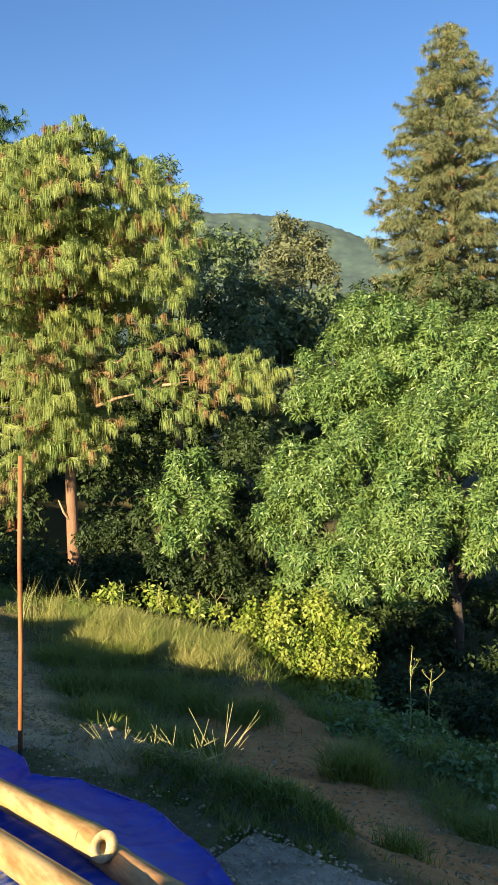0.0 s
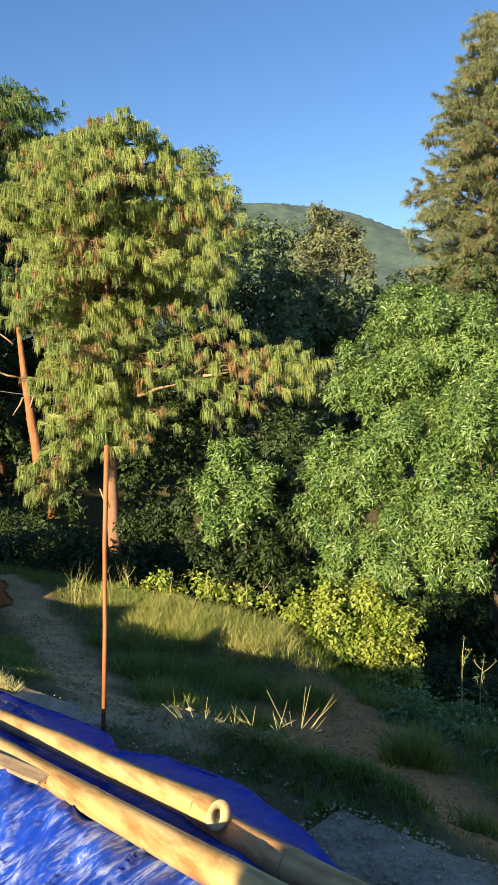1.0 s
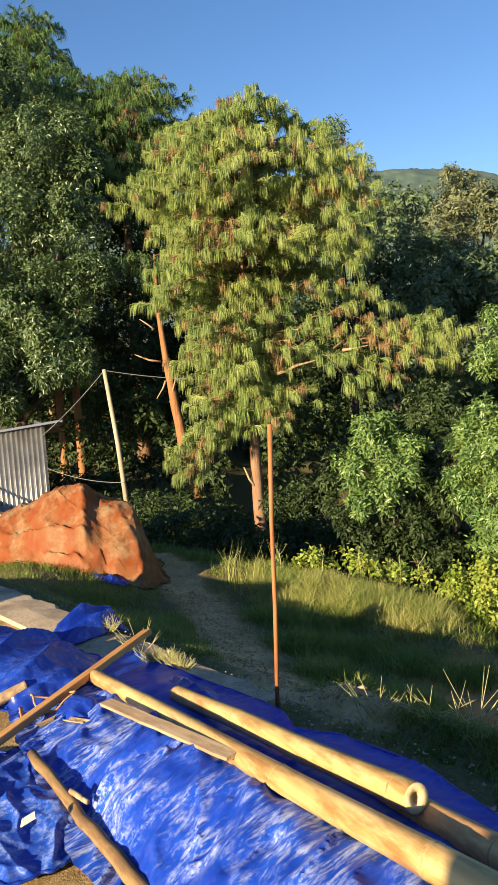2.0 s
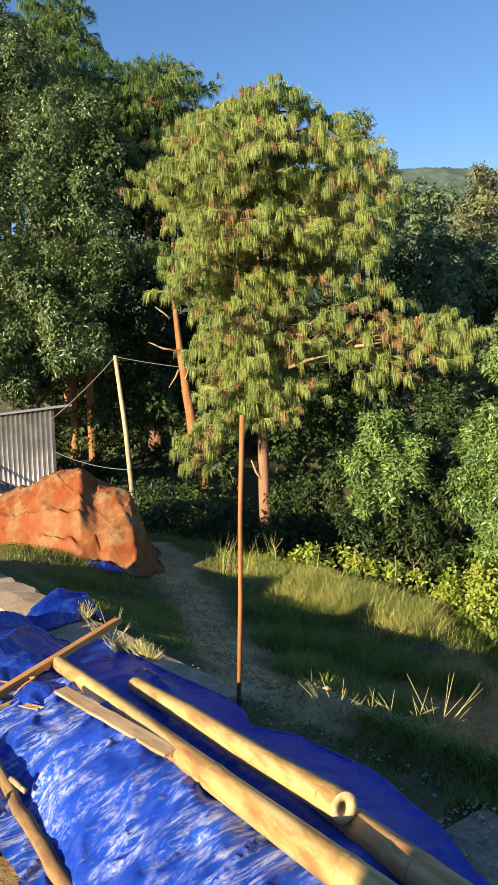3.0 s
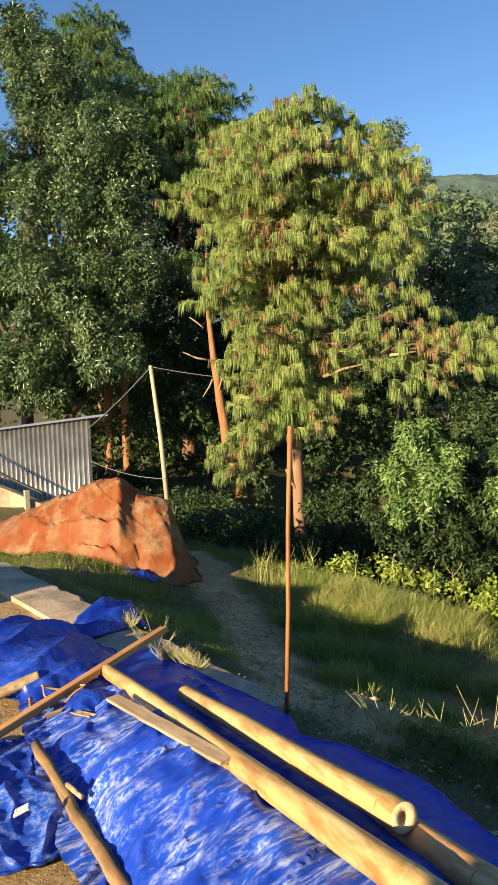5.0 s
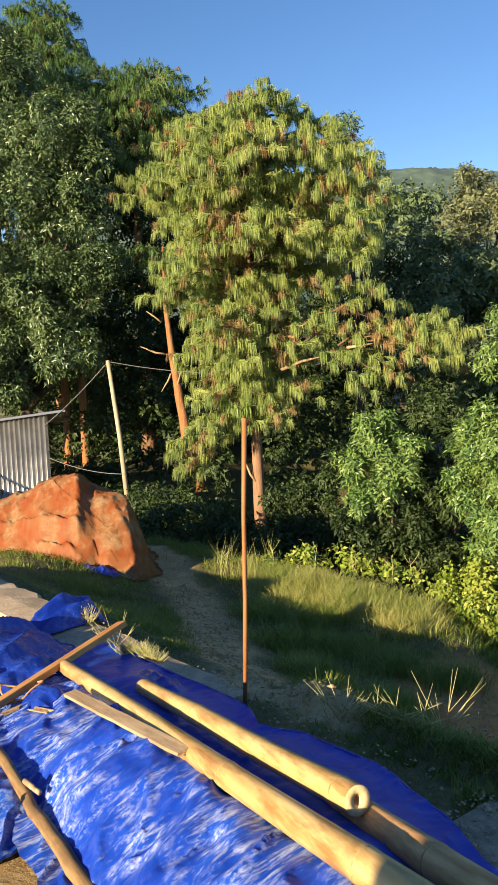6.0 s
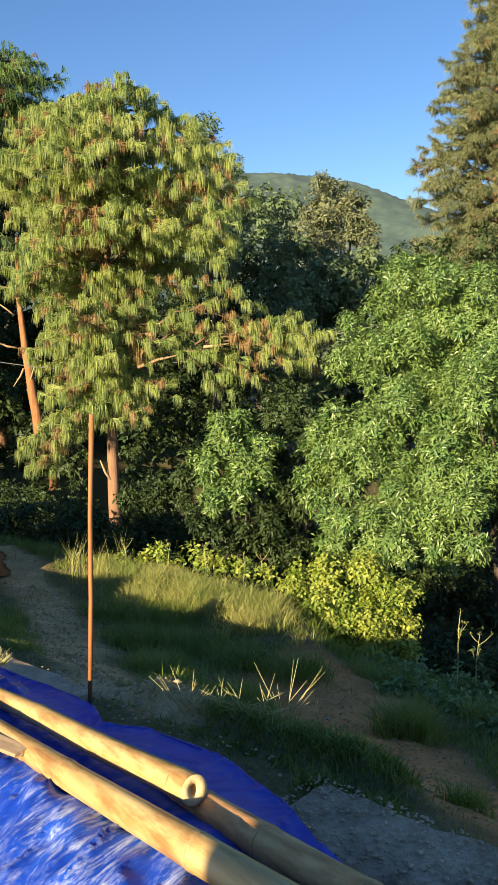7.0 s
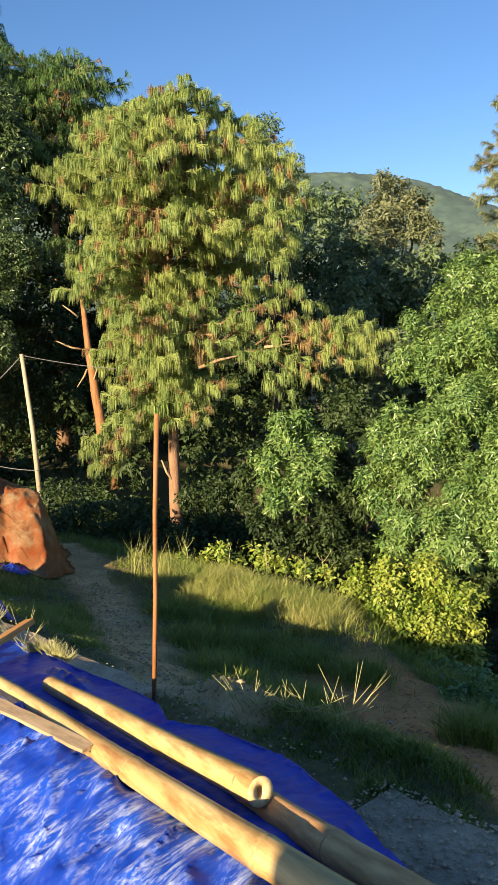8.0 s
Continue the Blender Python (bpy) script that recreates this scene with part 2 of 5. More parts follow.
M_HILL = hill_material()

# ---- mesh helpers ----
RNG = np.random.default_rng(7)


def mesh_of(name, v, faces, mats, smooth=False, face_mat=None):
    """A mesh from arrays: v (n, 3) and faces (m, k), or a list of such face arrays."""
    faces = faces if isinstance(faces, list) else [faces]
    v = np.asarray(v, np.float32)
    me = bpy.data.meshes.new(name)
    me.vertices.add(len(v))
    me.vertices.foreach_set("co", v.ravel())
    sizes = np.concatenate([np.full(len(f), f.shape[1]) for f in faces])
    loops = np.concatenate([f.ravel() for f in faces]).astype(np.int32)
    me.loops.add(len(loops))
    me.loops.foreach_set("vertex_index", loops)
    me.polygons.add(len(sizes))
    me.polygons.foreach_set("loop_start", np.r_[0, np.cumsum(sizes)[:-1]].astype(np.int32))
    if smooth:
        me.polygons.foreach_set("use_smooth", np.ones(len(sizes), bool))
    for m in mats if isinstance(mats, (list, tuple)) else [mats]:
        me.materials.append(m)
    if face_mat is not None:
        me.polygons.foreach_set("material_index", np.asarray(face_mat, np.int32))
    me.update(calc_edges=True)
    me.validate()
    return me


def child(name, me, parent, label=""):
    ob = new(name, me)
    ob.parent = parent
    if label:
        ob["label"] = label
    return ob


def part(name, bm, material, parent, label="", smooth=False):
    me = bpy.data.meshes.new(name)
    bmesh.ops.recalc_face_normals(bm, faces=bm.faces)
    bm.to_mesh(me)
    bm.free()
    for m in material if isinstance(material, (list, tuple)) else [material]:
        me.materials.append(m)
    if smooth:
        for p in me.polygons:
            p.use_smooth = True
    return child(name, me, parent, label)


def empty(name, place, label, category, group="", kind=""):
    ob = new(name)
    ob.location = place
    ob.empty_display_size = 0.1
    return tagged(ob, label, category, group, kind)


def shifted(me, base):
    """Moves a mesh built in world metres to hang under an Empty at base."""
    n = len(me.vertices)
    co = np.empty(n * 3, np.float32)
    me.vertices.foreach_get("co", co)
    me.vertices.foreach_set("co", (co.reshape(-1, 3) - np.array(base, np.float32)).ravel())
    me.update()
    return me


def tube(points, radii, sides=8, closed=True):
    """A tapered tube along points: (verts, [quads, caps])."""
    p = np.asarray(points, float)
    r = np.broadcast_to(np.asarray(radii, float), (len(p),))
    tang = np.gradient(p, axis=0)
    tang /= np.linalg.norm(tang, axis=1)[:, None] + 1e-9
    up = np.array([0, 0, 1.0]) if abs(tang[0][2]) < 0.9 else np.array([1.0, 0, 0])
    rings = []
    for q, t, rad in zip(p, tang, r):
        a = np.cross(t, up)
        a /= np.linalg.norm(a)
        b = np.cross(a, t)
        ang = np.arange(sides) * 2 * np.pi / sides
        rings.append(q + rad * (np.cos(ang)[:, None] * a + np.sin(ang)[:, None] * b))
    v = np.concatenate(rings)
    i = np.arange(len(p) - 1)[:, None] * sides
    j = np.arange(sides)[None]
    k = (j + 1) % sides
    quads = np.stack([i + j, i + k, i + sides + k, i + sides + j], -1).reshape(-1, 4)
    caps = np.array([np.arange(sides)[::-1], (len(p) - 1) * sides + np.arange(sides)]) if closed else np.zeros((0, sides), int)
    return v, quads, caps


def join_tubes(list_of):
    vs, qs, cs, n = [], [], [], 0
    for v, q, c in list_of:
        vs.append(v), qs.append(q + n), cs.append(c + n)
        n += len(v)
    faces = [np.concatenate(qs)]
    for k in sorted({c.shape[1] for c in cs if len(c)}):
        faces.append(np.concatenate([c for c in cs if len(c) and c.shape[1] == k]))
    return np.concatenate(vs), faces


def unit(a):
    return a / (np.linalg.norm(a, axis=-1, keepdims=True) + 1e-9)


def leaf_sprays(centres, axes, per, length, width, spread=(35, 95), droop=0.25, jitter=0.03):
    """Rosettes of folded leaves at shoot tips: (verts, tris)."""
    n = len(centres) * per
    c = np.repeat(centres, per, 0) + RNG.normal(0, jitter, (n, 3))
    a = unit(np.repeat(axes, per, 0) + RNG.normal(0, 0.15, (n, 3)))
    ref = unit(np.cross(a, RNG.normal(0, 1, (n, 3))))
    th = np.radians(RNG.uniform(*spread, n))[:, None]
    d = a * np.cos(th) + ref * np.sin(th)
    d[:, 2] -= droop * RNG.uniform(0.2, 1.6, n)
    d = unit(d)
    nrm = unit(a - d * np.sum(a * d, 1, keepdims=True) + RNG.normal(0, 0.2, (n, 3)))
    side = unit(np.cross(d, nrm))
    ln = length * RNG.uniform(0.65, 1.25, (n, 1))
    wd = width * RNG.uniform(0.75, 1.2, (n, 1))
    base = c + d * ln * 0.12
    mid = c + d * ln * 0.52 + nrm * wd * 0.22
    tip = c + d * ln + np.array([0, 0, -1.0]) * ln * 0.12
    v = np.stack([base, mid - side * wd * 0.5, tip, mid + side * wd * 0.5], 1).reshape(-1, 3)
    i = np.arange(n)[:, None] * 4
    return v, np.concatenate([i + np.array([[0, 1, 2]]), i + np.array([[0, 2, 3]])])


def on_clumps(clumps, density, inner=0.35, flat=0.85, lump=0.36, full=(0.19, 0.36)):
    """Shoot tips over a set of overlapping rounded boughs: (places, outward ways)."""
    cs = np.array([c[:3] for c in clumps])
    rs = np.array([c[3] for c in clumps])
    ps, ws = [], []
    for k, (c, r) in enumerate(zip(cs, rs)):
        # each bough carries rounded sprays with gaps between them
        m = int(11 + 8 * r)
        out = unit(RNG.normal(0, 1, (m, 3)) + [0, 0, 0.15])
        hub = c + out * r * RNG.uniform(0.55, 0.92, (m, 1)) * np.array([1, 1, flat])
        rad = r * RNG.uniform(*full, m)
        n = max(30, int(density * 4 * np.pi * r * r))
        pick = RNG.integers(0, m, n)
        w = unit(RNG.normal(0, 1, (n, 3)) + out[pick] * 0.75)
        deep = RNG.random(n) < inner * 0.6
        p = hub[pick] + w * (rad[pick] * (1 + RNG.normal(0, lump * 0.4, n)))[:, None]
        p[deep] = c + (p[deep] - c) * RNG.uniform(0.45, 0.8, (deep.sum(), 1))
        keep = np.ones(n, bool)
        for j in range(len(cs)):
            if j != k:
                keep &= np.linalg.norm((p - cs[j]) / np.array([1, 1, flat]), axis=1) > rs[j] * 0.6
        ps.append(p[keep]), ws.append(w[keep])
    return np.concatenate(ps), np.concatenate(ws)


def limbs_to(base, targets, r0, fork=0.35, sides=7):
    """A short trunk at base that forks into limbs, one to each target."""
    base = np.array(base, float)
    t = np.array(targets, float)
    top = base + (t.mean(0) - base) * fork
    out = [tube([base, base * 0.5 + top * 0.5 + RNG.normal(0, 0.03, 3), top], [r0, r0 * 0.85, r0 * 0.72], sides)]
    for q in t:
        m = top * 0.5 + q * 0.5 + RNG.normal(0, 0.08, 3) - np.array([0, 0, 0.06])
        out.append(tube([top, m, q], [r0 * 0.55, r0 * 0.34, r0 * 0.1], 5))
    return join_tubes(out)


def leafy(name, base, clumps, material, label, category, leaf=(0.15, 0.045), density=42, per=7, r0=0.09, group="", bark_m=None, droop=0.3, inner=0.35, spread=(35, 95), full=(0.19, 0.36)):
    """A broad-leaved tree or shrub: a forked trunk and a crown of leaf rosettes."""
    thing = empty(name, base, label, category, group)
    child("trunk", shifted(mesh_of("trunk", *limbs_to(base, [c[:3] for c in clumps], r0), bark_m or M_BARK_DARK, True), base), thing)
    p, w = on_clumps(clumps, density, inner, full=full)
    ax = unit(w + np.array([0, 0, 0.35]))
    child("crown", shifted(mesh_of("crown", *leaf_sprays(p, ax, per, leaf[0], leaf[1], spread, droop), material), base), thing)
    return thing


def needle_tufts(places, ways, per, length, width, cone=0.5, fall=0.7):
    """Tufts of long needles that start along a way and hang with their own weight: (verts, faces)."""
    n = len(places) * per
    p = np.repeat(places, per, 0)
    w = unit(np.repeat(ways, per, 0) + RNG.normal(0, cone, (n, 3)))
    p = p - np.repeat(ways, per, 0) * RNG.uniform(0, 0.09, (n, 1))
    ln = length * RNG.uniform(0.7, 1.15, (n, 1))
    down = np.array([0, 0, -1.0])
    p1 = p + w * ln * 0.45
    w2 = unit(w * (1 - fall) + down * fall)
    p2 = p1 + w2 * ln * 0.55
    side = unit(np.cross(w + w2, RNG.normal(0, 1, (n, 3)))) * width * 0.5
    v = np.stack([p - side * 0.7, p + side * 0.7, p1 - side, p1 + side, p2], 1).reshape(-1, 3)
    i = np.arange(n)[:, None] * 5
    return v, [i + np.array([[0, 1, 3, 2]]), i + np.array([[2, 3, 4]])]


def pine(name, label, trunk, r0, reach, z_lo, z_hi, count, needles, material, rise=0.1, sag=0.25, bark_m=None, dead=0.12,
         extra=(), cone=0.5, fall=0.7, twig_gap=0.24, per=14, group="", flat_y=1.0, stub=(), tuft_gap=0.085):
    """A pine: trunk through the given points, whorled limbs whose length follows reach(z, angle), side twigs and needle tufts."""
    trunk = np.array(trunk, float)
    base = tuple(trunk[0])
    thing = empty(name, base, label, "pine tree", group)
    zs = trunk[:, 2]
    fine_z = np.linspace(zs[0], zs[-1], 14)
    line = np.stack([np.interp(fine_z, zs, trunk[:, k]) for k in range(3)], 1)
    line[1:-1, :2] += RNG.normal(0, 0.012, (12, 2))
    rad = r0 * (1 - 0.86 * (fine_z - zs[0]) / (zs[-1] - zs[0]))
    rad[0] *= 1.25
    child("trunk", shifted(mesh_of("trunk", *join_tubes([tube(line, rad, 10)]), bark_m or M_BARK, True), base), thing)
    tubes, tp, tw, dp, dw = [], [], [], [], []

    def bough(start, end, r):
        start, end = np.array(start), np.array(end)
        ln = np.linalg.norm(end - start)
        s = np.linspace(0, 1, 7)[:, None]
        pts = start + (end - start) * s + np.array([0, 0, 1.0]) * (np.sin(s * np.pi) * 0.10 * ln) - np.array([0, 0, 1.0]) * sag * ln * s ** 3 * 0.5
        pts[1:-1] += RNG.normal(0, 0.025 * ln, (5, 3))
        tubes.append(tube(pts, r * (1 - 0.85 * s[:, 0]), 5, False))
        along = unit(end - start)
        for f in np.arange(0.22, 1.0, twig_gap / max(ln, 0.3)):
            q = np.array([np.interp(f, s[:, 0], pts[:, k]) for k in range(3)])
            for sgn in (-1, 1):
                sidew = unit(np.cross(along, [0, 0, 1])) * sgn
                tl = (0.16 + 0.30 * (1 - abs(f - 0.6)) * min(ln, 2.0) / 1.4) * RNG.uniform(0.5, 1.2)
                way = unit(along * RNG.uniform(0.4, 1.0) + sidew * RNG.uniform(0.5, 1.0) + np.array([0, 0, RNG.normal(0.05, 0.25)]))
                e = q + way * tl
                tubes.append(tube([q, (q + e) / 2 + [0, 0, 0.02], e], [r * 0.22 + 0.003, r * 0.15 + 0.003, 0.003], 4, False))
                k = max(2, int(tl / tuft_gap))
                for g in np.linspace(0.25, 1.0, k):
                    x, way2 = q + way * tl * g, way + RNG.normal(0, 0.3, 3)
                    old = RNG.random() < dead * (5.0 if noise.noise(Vector(x * 1.1)) > 0.16 else 0.25)
                    (dp if old else tp).append(x), (dw if old else tw).append(way2)
        tp.append(pts[-1]), tw.append(along)

    golden = 2.39996
    for i in range(count):
        f = (i + RNG.uniform(0, 0.9)) / count
        z = z_lo + (z_hi - z_lo) * f
        ang = i * golden + RNG.normal(0, 0.25)
        ln = reach(z, ang) * RNG.uniform(0.72, 1.06)
        if ln < 0.12:
            continue
        c = np.array([np.interp(z, fine_z, line[:, k]) for k in range(3)])
        e = c + np.array([math.cos(ang) * ln, math.sin(ang) * ln * flat_y, rise * ln + RNG.normal(0, 0.08)])
        bough(c, e, max(0.008, r0 * 0.22 * min(1, ln / 1.5)))
    for st, en, r in extra:
        bough(st, en, r)
    for st, en, r in stub:
        tubes.append(tube([st, (np.array(st) + np.array(en)) / 2 + RNG.normal(0, 0.03, 3), en], [r, r * 0.8, r * 0.35], 6))
    nl, nw = needles
    vs, fs = join_tubes([t for t in tubes if not len(t[2])])
    child("branchwork", shifted(mesh_of("branchwork", vs, fs, M_TWIG, True), base), thing)
    for st in [t for t in tubes if len(t[2])]:
        v, q, c = st
        child("bare_limb", shifted(mesh_of("bare_limb", v, [q, c], M_LIMB, True), base), thing, "bare pale limb")
    tp, tw = np.array(tp), unit(np.array(tw))
    child("needles", shifted(mesh_of("needles", *needle_tufts(tp, unit(tw * [1, 1, 0.6]), per, nl, nw, cone, fall), material), base), thing)
    if len(dp) > 3:
        child("dead_needles", shifted(mesh_of("dead_needles", *needle_tufts(np.array(dp), unit(np.array(dw)), per - 4, nl * 0.8, nw, cone * 1.2, fall), M_NEEDLE_DEAD), base), thing, "rust-brown dead needles")
    return thing


# ---- the ground: a terrace edge, a bank and the hollow below ----
def fbm(x, y, s, seed=0.0):
    return noise.fractal(Vector((x * s, y * s, seed)), 1.0, 2.0, 4)


def smooth(a, b, x):
    t = min(1.0, max(0.0, (x - a) / (b - a)))
    return t * t * (3 - 2 * t)


def edge_distance(x, y):
    """Metres beyond the terrace's kerb line."""
    return 0.64 * x + 0.768 * y - 2.05


def kerb_run(x, y):
    """Metres along the kerb line from the rod's foot."""
    return 0.768 * (x + 0.89) - 0.64 * (y - 3.405)


def ground_z(x, y):
    d = edge_distance(x, y)
    z = -0.02
    if d > 0:
        z -= 0.05 * smooth(0.0, 0.12, d) + 0.80 * (1 - (1 - min(max(d - 0.22, 0.0), 3.0) / 3.0) ** 2.2)
    z += 0.05 * fbm(x, y, 0.9) * smooth(0.0, 0.8, d) + (0.028 * fbm(x, y, 4, 3.0) + 0.010 * fbm(x, y, 13, 6.0)) * smooth(0.0, 0.5, d)
    if y > 18:
        z += 0.11 * (min(y, 90) - 18)
    z += 0.11 * smooth(2.5, 3.2, d) * (1 - smooth(3.4, 4.1, d)) * (1 - smooth(0.1, 0.7, x))
    z -= 0.34 * smooth(3.45, 4.6, d) + 0.28 * smooth(0.2, 1.0, x) * smooth(2.4, 3.6, d) + 0.36 * smooth(3.75, 4.5, -x) * (1 - smooth(0.0, 1.3, d))
    z += 0.20 * math.exp(-((x + 4.0) ** 2 / 1.6 + (y - 8.3) ** 2 / 1.0))
    z += 0.12 * smooth(0.04, 0.16, d) * (1 - smooth(0.45, 0.9, d)) * smooth(-0.75, -0.5, x) * (1 - smooth(0.35, 0.7, x))
    z -= 0.95 * smooth(4.3, 6.3, d + 1.2 * smooth(1.0, 1.9, x)) * smooth(-6.5, -3.5, x)
    return z


PATH_LINE = [(-0.55, 3.2), (-0.80, 3.6), (-1.20, 4.65), (-1.62, 5.8), (-2.04, 7.1), (-2.75, 8.3), (-3.4, 9.6)]
TRACK_LINE = [(1.9, 2.0), (1.08, 2.85), (0.78, 3.15), (0.60, 3.9), (0.42, 4.7), (0.30, 5.6)]


def line_distance(x, y, line):
    best = 9.0
    for (ax, ay), (bx, by) in zip(line, line[1:]):
        ux, uy = bx - ax, by - ay
        t = min(1, max(0, ((x - ax) * ux + (y - ay) * uy) / (ux * ux + uy * uy)))
        best = min(best, math.hypot(x - ax - t * ux, y - ay - t * uy))
    return best


def bare(x, y):
    """How bare the soil is: (dusty path, red track)."""
    w = 0.08 * fbm(x, y, 2.0, 5.0)
    p = 1 - smooth(0.16, 0.42, line_distance(x, y, PATH_LINE) + 1.6 * w)
    q = 1 - smooth(0.28, 0.75, line_distance(x, y, TRACK_LINE) + 1.8 * w)
    return p, q


def axis_steps(lo, hi, near_lo, near_hi, step):
    a = list(np.arange(near_lo, near_hi + 1e-6, step))
    g, s = near_hi, step
    while g < hi:
        s *= 1.22
        g += s
        a.append(min(g, hi))
    g, s = near_lo, step
    while g > lo:
        s *= 1.22
        g -= s
        a.insert(0, max(g, lo))
    return np.array(a)


xs = axis_steps(-2500, 2500, -6.0, 4.0, 0.07)
ys = axis_steps(-2500, 2500, -1.0, 10.0, 0.07)
gv, soil = [], []
for gy in ys:
    for gx in xs:
        gx, gy = float(gx), float(gy)
        gv.append((gx, gy, ground_z(gx, gy)))
        near = -7 < gx < 5 and -2 < gy < 11
        p, q = bare(gx, gy) if near else (0.0, 0.0)
        if near and edge_distance(gx, gy) < 0:
            p = 0.2 if 0.05 < kerb_run(gx, gy) < 1.5 and edge_distance(gx, gy) > -0.6 else 0.75
        soil.append((p, q, 0, 1))
nx, ny = len(xs), len(ys)
ii, jj = np.meshgrid(np.arange(ny - 1), np.arange(nx - 1), indexing="ij")
gq = np.stack([ii * nx + jj, ii * nx + jj + 1, (ii + 1) * nx + jj + 1, (ii + 1) * nx + jj], -1).reshape(-1, 4)
gme = mesh_of("ground", gv, gq, M_SOIL, True)
ca = gme.color_attributes.new("soil", "FLOAT_COLOR", "POINT")
ca.data.foreach_set("color", np.array(soil, np.float32).ravel())
tagged(new("ground", gme), "bare earth terrace and grassy bank with dirt paths", "ground", kind="structure")

# ---- the wooded hill behind ----
hx, hy = np.linspace(-260, 300, 300), np.linspace(150, 560, 120)
ridge_x = [-260, -120, -60, -13, 6, 33, 49, 73, 110, 170, 300]
ridge_z = [60, 84, 92, 90.5, 89.5, 84.5, 79.5, 72.5, 58, 40, 20]
hv = []
for y in hy:
    for x in hx:
        k = y / 400.0
        f = smooth(120, 400, y) if y < 400 else 1 - 0.5 * smooth(400, 620, y)
        z = float(np.interp(x / (0.55 + 0.45 * k), ridge_x, ridge_z)) * f * 1.0
        z += 7 * fbm(x, y, 0.02, 1.0) * smooth(10, 120, abs(y - 400))
        z += 1.3 * noise.noise(Vector((x * 0.35, y * 0.35, 2.0)))
        hv.append((x, y, z - 3))
nx, ny = len(hx), len(hy)
ii, jj = np.meshgrid(np.arange(ny - 1), np.arange(nx - 1), indexing="ij")
hq = np.stack([ii * nx + jj, ii * nx + jj + 1, (ii + 1) * nx + jj + 1, (ii + 1) * nx + jj], -1).reshape(-1, 4)
tagged(new("backdrop_hill", mesh_of("hill", hv, hq, M_HILL, True)), "green wooded hill against the sky, haze put into its colour", "hill", kind="structure")

# ---- concrete kerb along the terrace edge ----
KU, KN = np.array([0.768, -0.64]), np.array([0.64, 0.768])
KO = np.array([-0.89, 3.405])


def kerb_slab(s0, s1, w, h, tilt):
    bm = bmesh.new()
    n = max(4, int((s1 - s0) / 0.09))
    rows = []
    for i in range(n + 1):
        s = s0 + (s1 - s0) * i / n
        out = 0.045 * fbm(s, w, 2.2, 8.0) + 0.02 * fbm(s, w, 9.0, 8.0)
        ring = []
        for d, z in ((-w, -0.12), (-w, h - 0.01), (-w * 0.5, h), (-0.03 + out, h - 0.004 + 0.008 * fbm(s, 1, 9)), (out, h - 0.03), (out + 0.01, -0.30)):
            p = KO + KU * s + KN * d
            ring.append(bm.verts.new((p[0], p[1], z + tilt * (s - s0))))
        rows.append(ring)
    for a, b in zip(rows, rows[1:]):
        for k in range(5):
            bm.faces.new((a[k], a[k + 1], b[k + 1], b[k]))
    bm.faces.new(rows[0]), bm.faces.new(rows[-1])
    return bm


kerb = empty("kerb", (0, 0, 0), "cracked grey concrete kerb along the terrace edge", "kerb", kind="structure")
for s0, s1, w, h, tl in ((-4.2, -3.45, 0.36, 0.035, 0.004), (-3.43, -1.72, 0.36, 0.03, -0.006), (-1.70, 0.12, 0.38, 0.022, 0.0), (1.45, 3.4, 0.62, 0.014, 0.004)):
    part("slab", kerb_slab(s0, s1, w, h, tl), M_CONCRETE, kerb)

# ---- the long covered heap, its poles and timber ----
MO, MU, MV = np.array([-0.634, 2.05]), np.array([0.632, -0.775]), np.array([0.775, 0.632])


def heap_xy(s, v):
    return MO + MU * s + MV * v


def heap_h(s, v):
    """Height of the covered heap above the terrace, s along it and v across."""
    top = float(np.interp(s, [-2.2, -1.75, -1.3, -0.6, 0.0, 0.7, 1.3, 2.4], [0.0, 0.02, 0.10, 0.155, 0.225, 0.305, 0.34, 0.36]))
    lo = float(np.interp(s, [-2.2, -1.3, -0.2, 0.8, 2.4], [-0.34, -0.46, -0.50, -0.56, -0.6]))
    hi = float(np.interp(s, [-2.2, -1.4, -1.05, -0.88, -0.70, -0.55, -0.13, 0.25, 0.5, 1.2, 2.4], [0.25, 0.40, 0.49, 0.50, 0.45, 0.58, 0.67, 0.65, 0.57, 0.47, 0.44]))
    if v < 0:
        f = 1 - min(1.0, v / lo) ** 2.4
    else:
        f = 1 - smooth(0.14, 1.02, v / hi) * 0.97
    return top * max(0.0, f), lo, hi


def near_line(x, y, ax, ay, bx, by):
    ux, uy = bx - ax, by - ay
    t = min(1, max(0, ((x - ax) * ux + (y - ay) * uy) / (ux * ux + uy * uy)))
    return math.hypot(x - ax - t * ux, y - ay - t * uy)


# pulled folds (above) and sags (below) in the sheet: start and end along and across the heap, height, width
HEAP_FOLDS = [(0.01, -0.19, 0.13, -0.38, 0.022, 0.016), (-0.52, -0.16, -0.62, -0.45, -0.055, 0.05), (-0.09, -0.4, -0.05, -0.47, 0.018, 0.014), (0.15, -0.3, 0.13, -0.43, 0.016, 0.014), (-0.48, -0.2, -0.55, -0.43, 0.03, 0.03), (0.3, -0.2, 0.29, -0.34, -0.02, 0.03)]


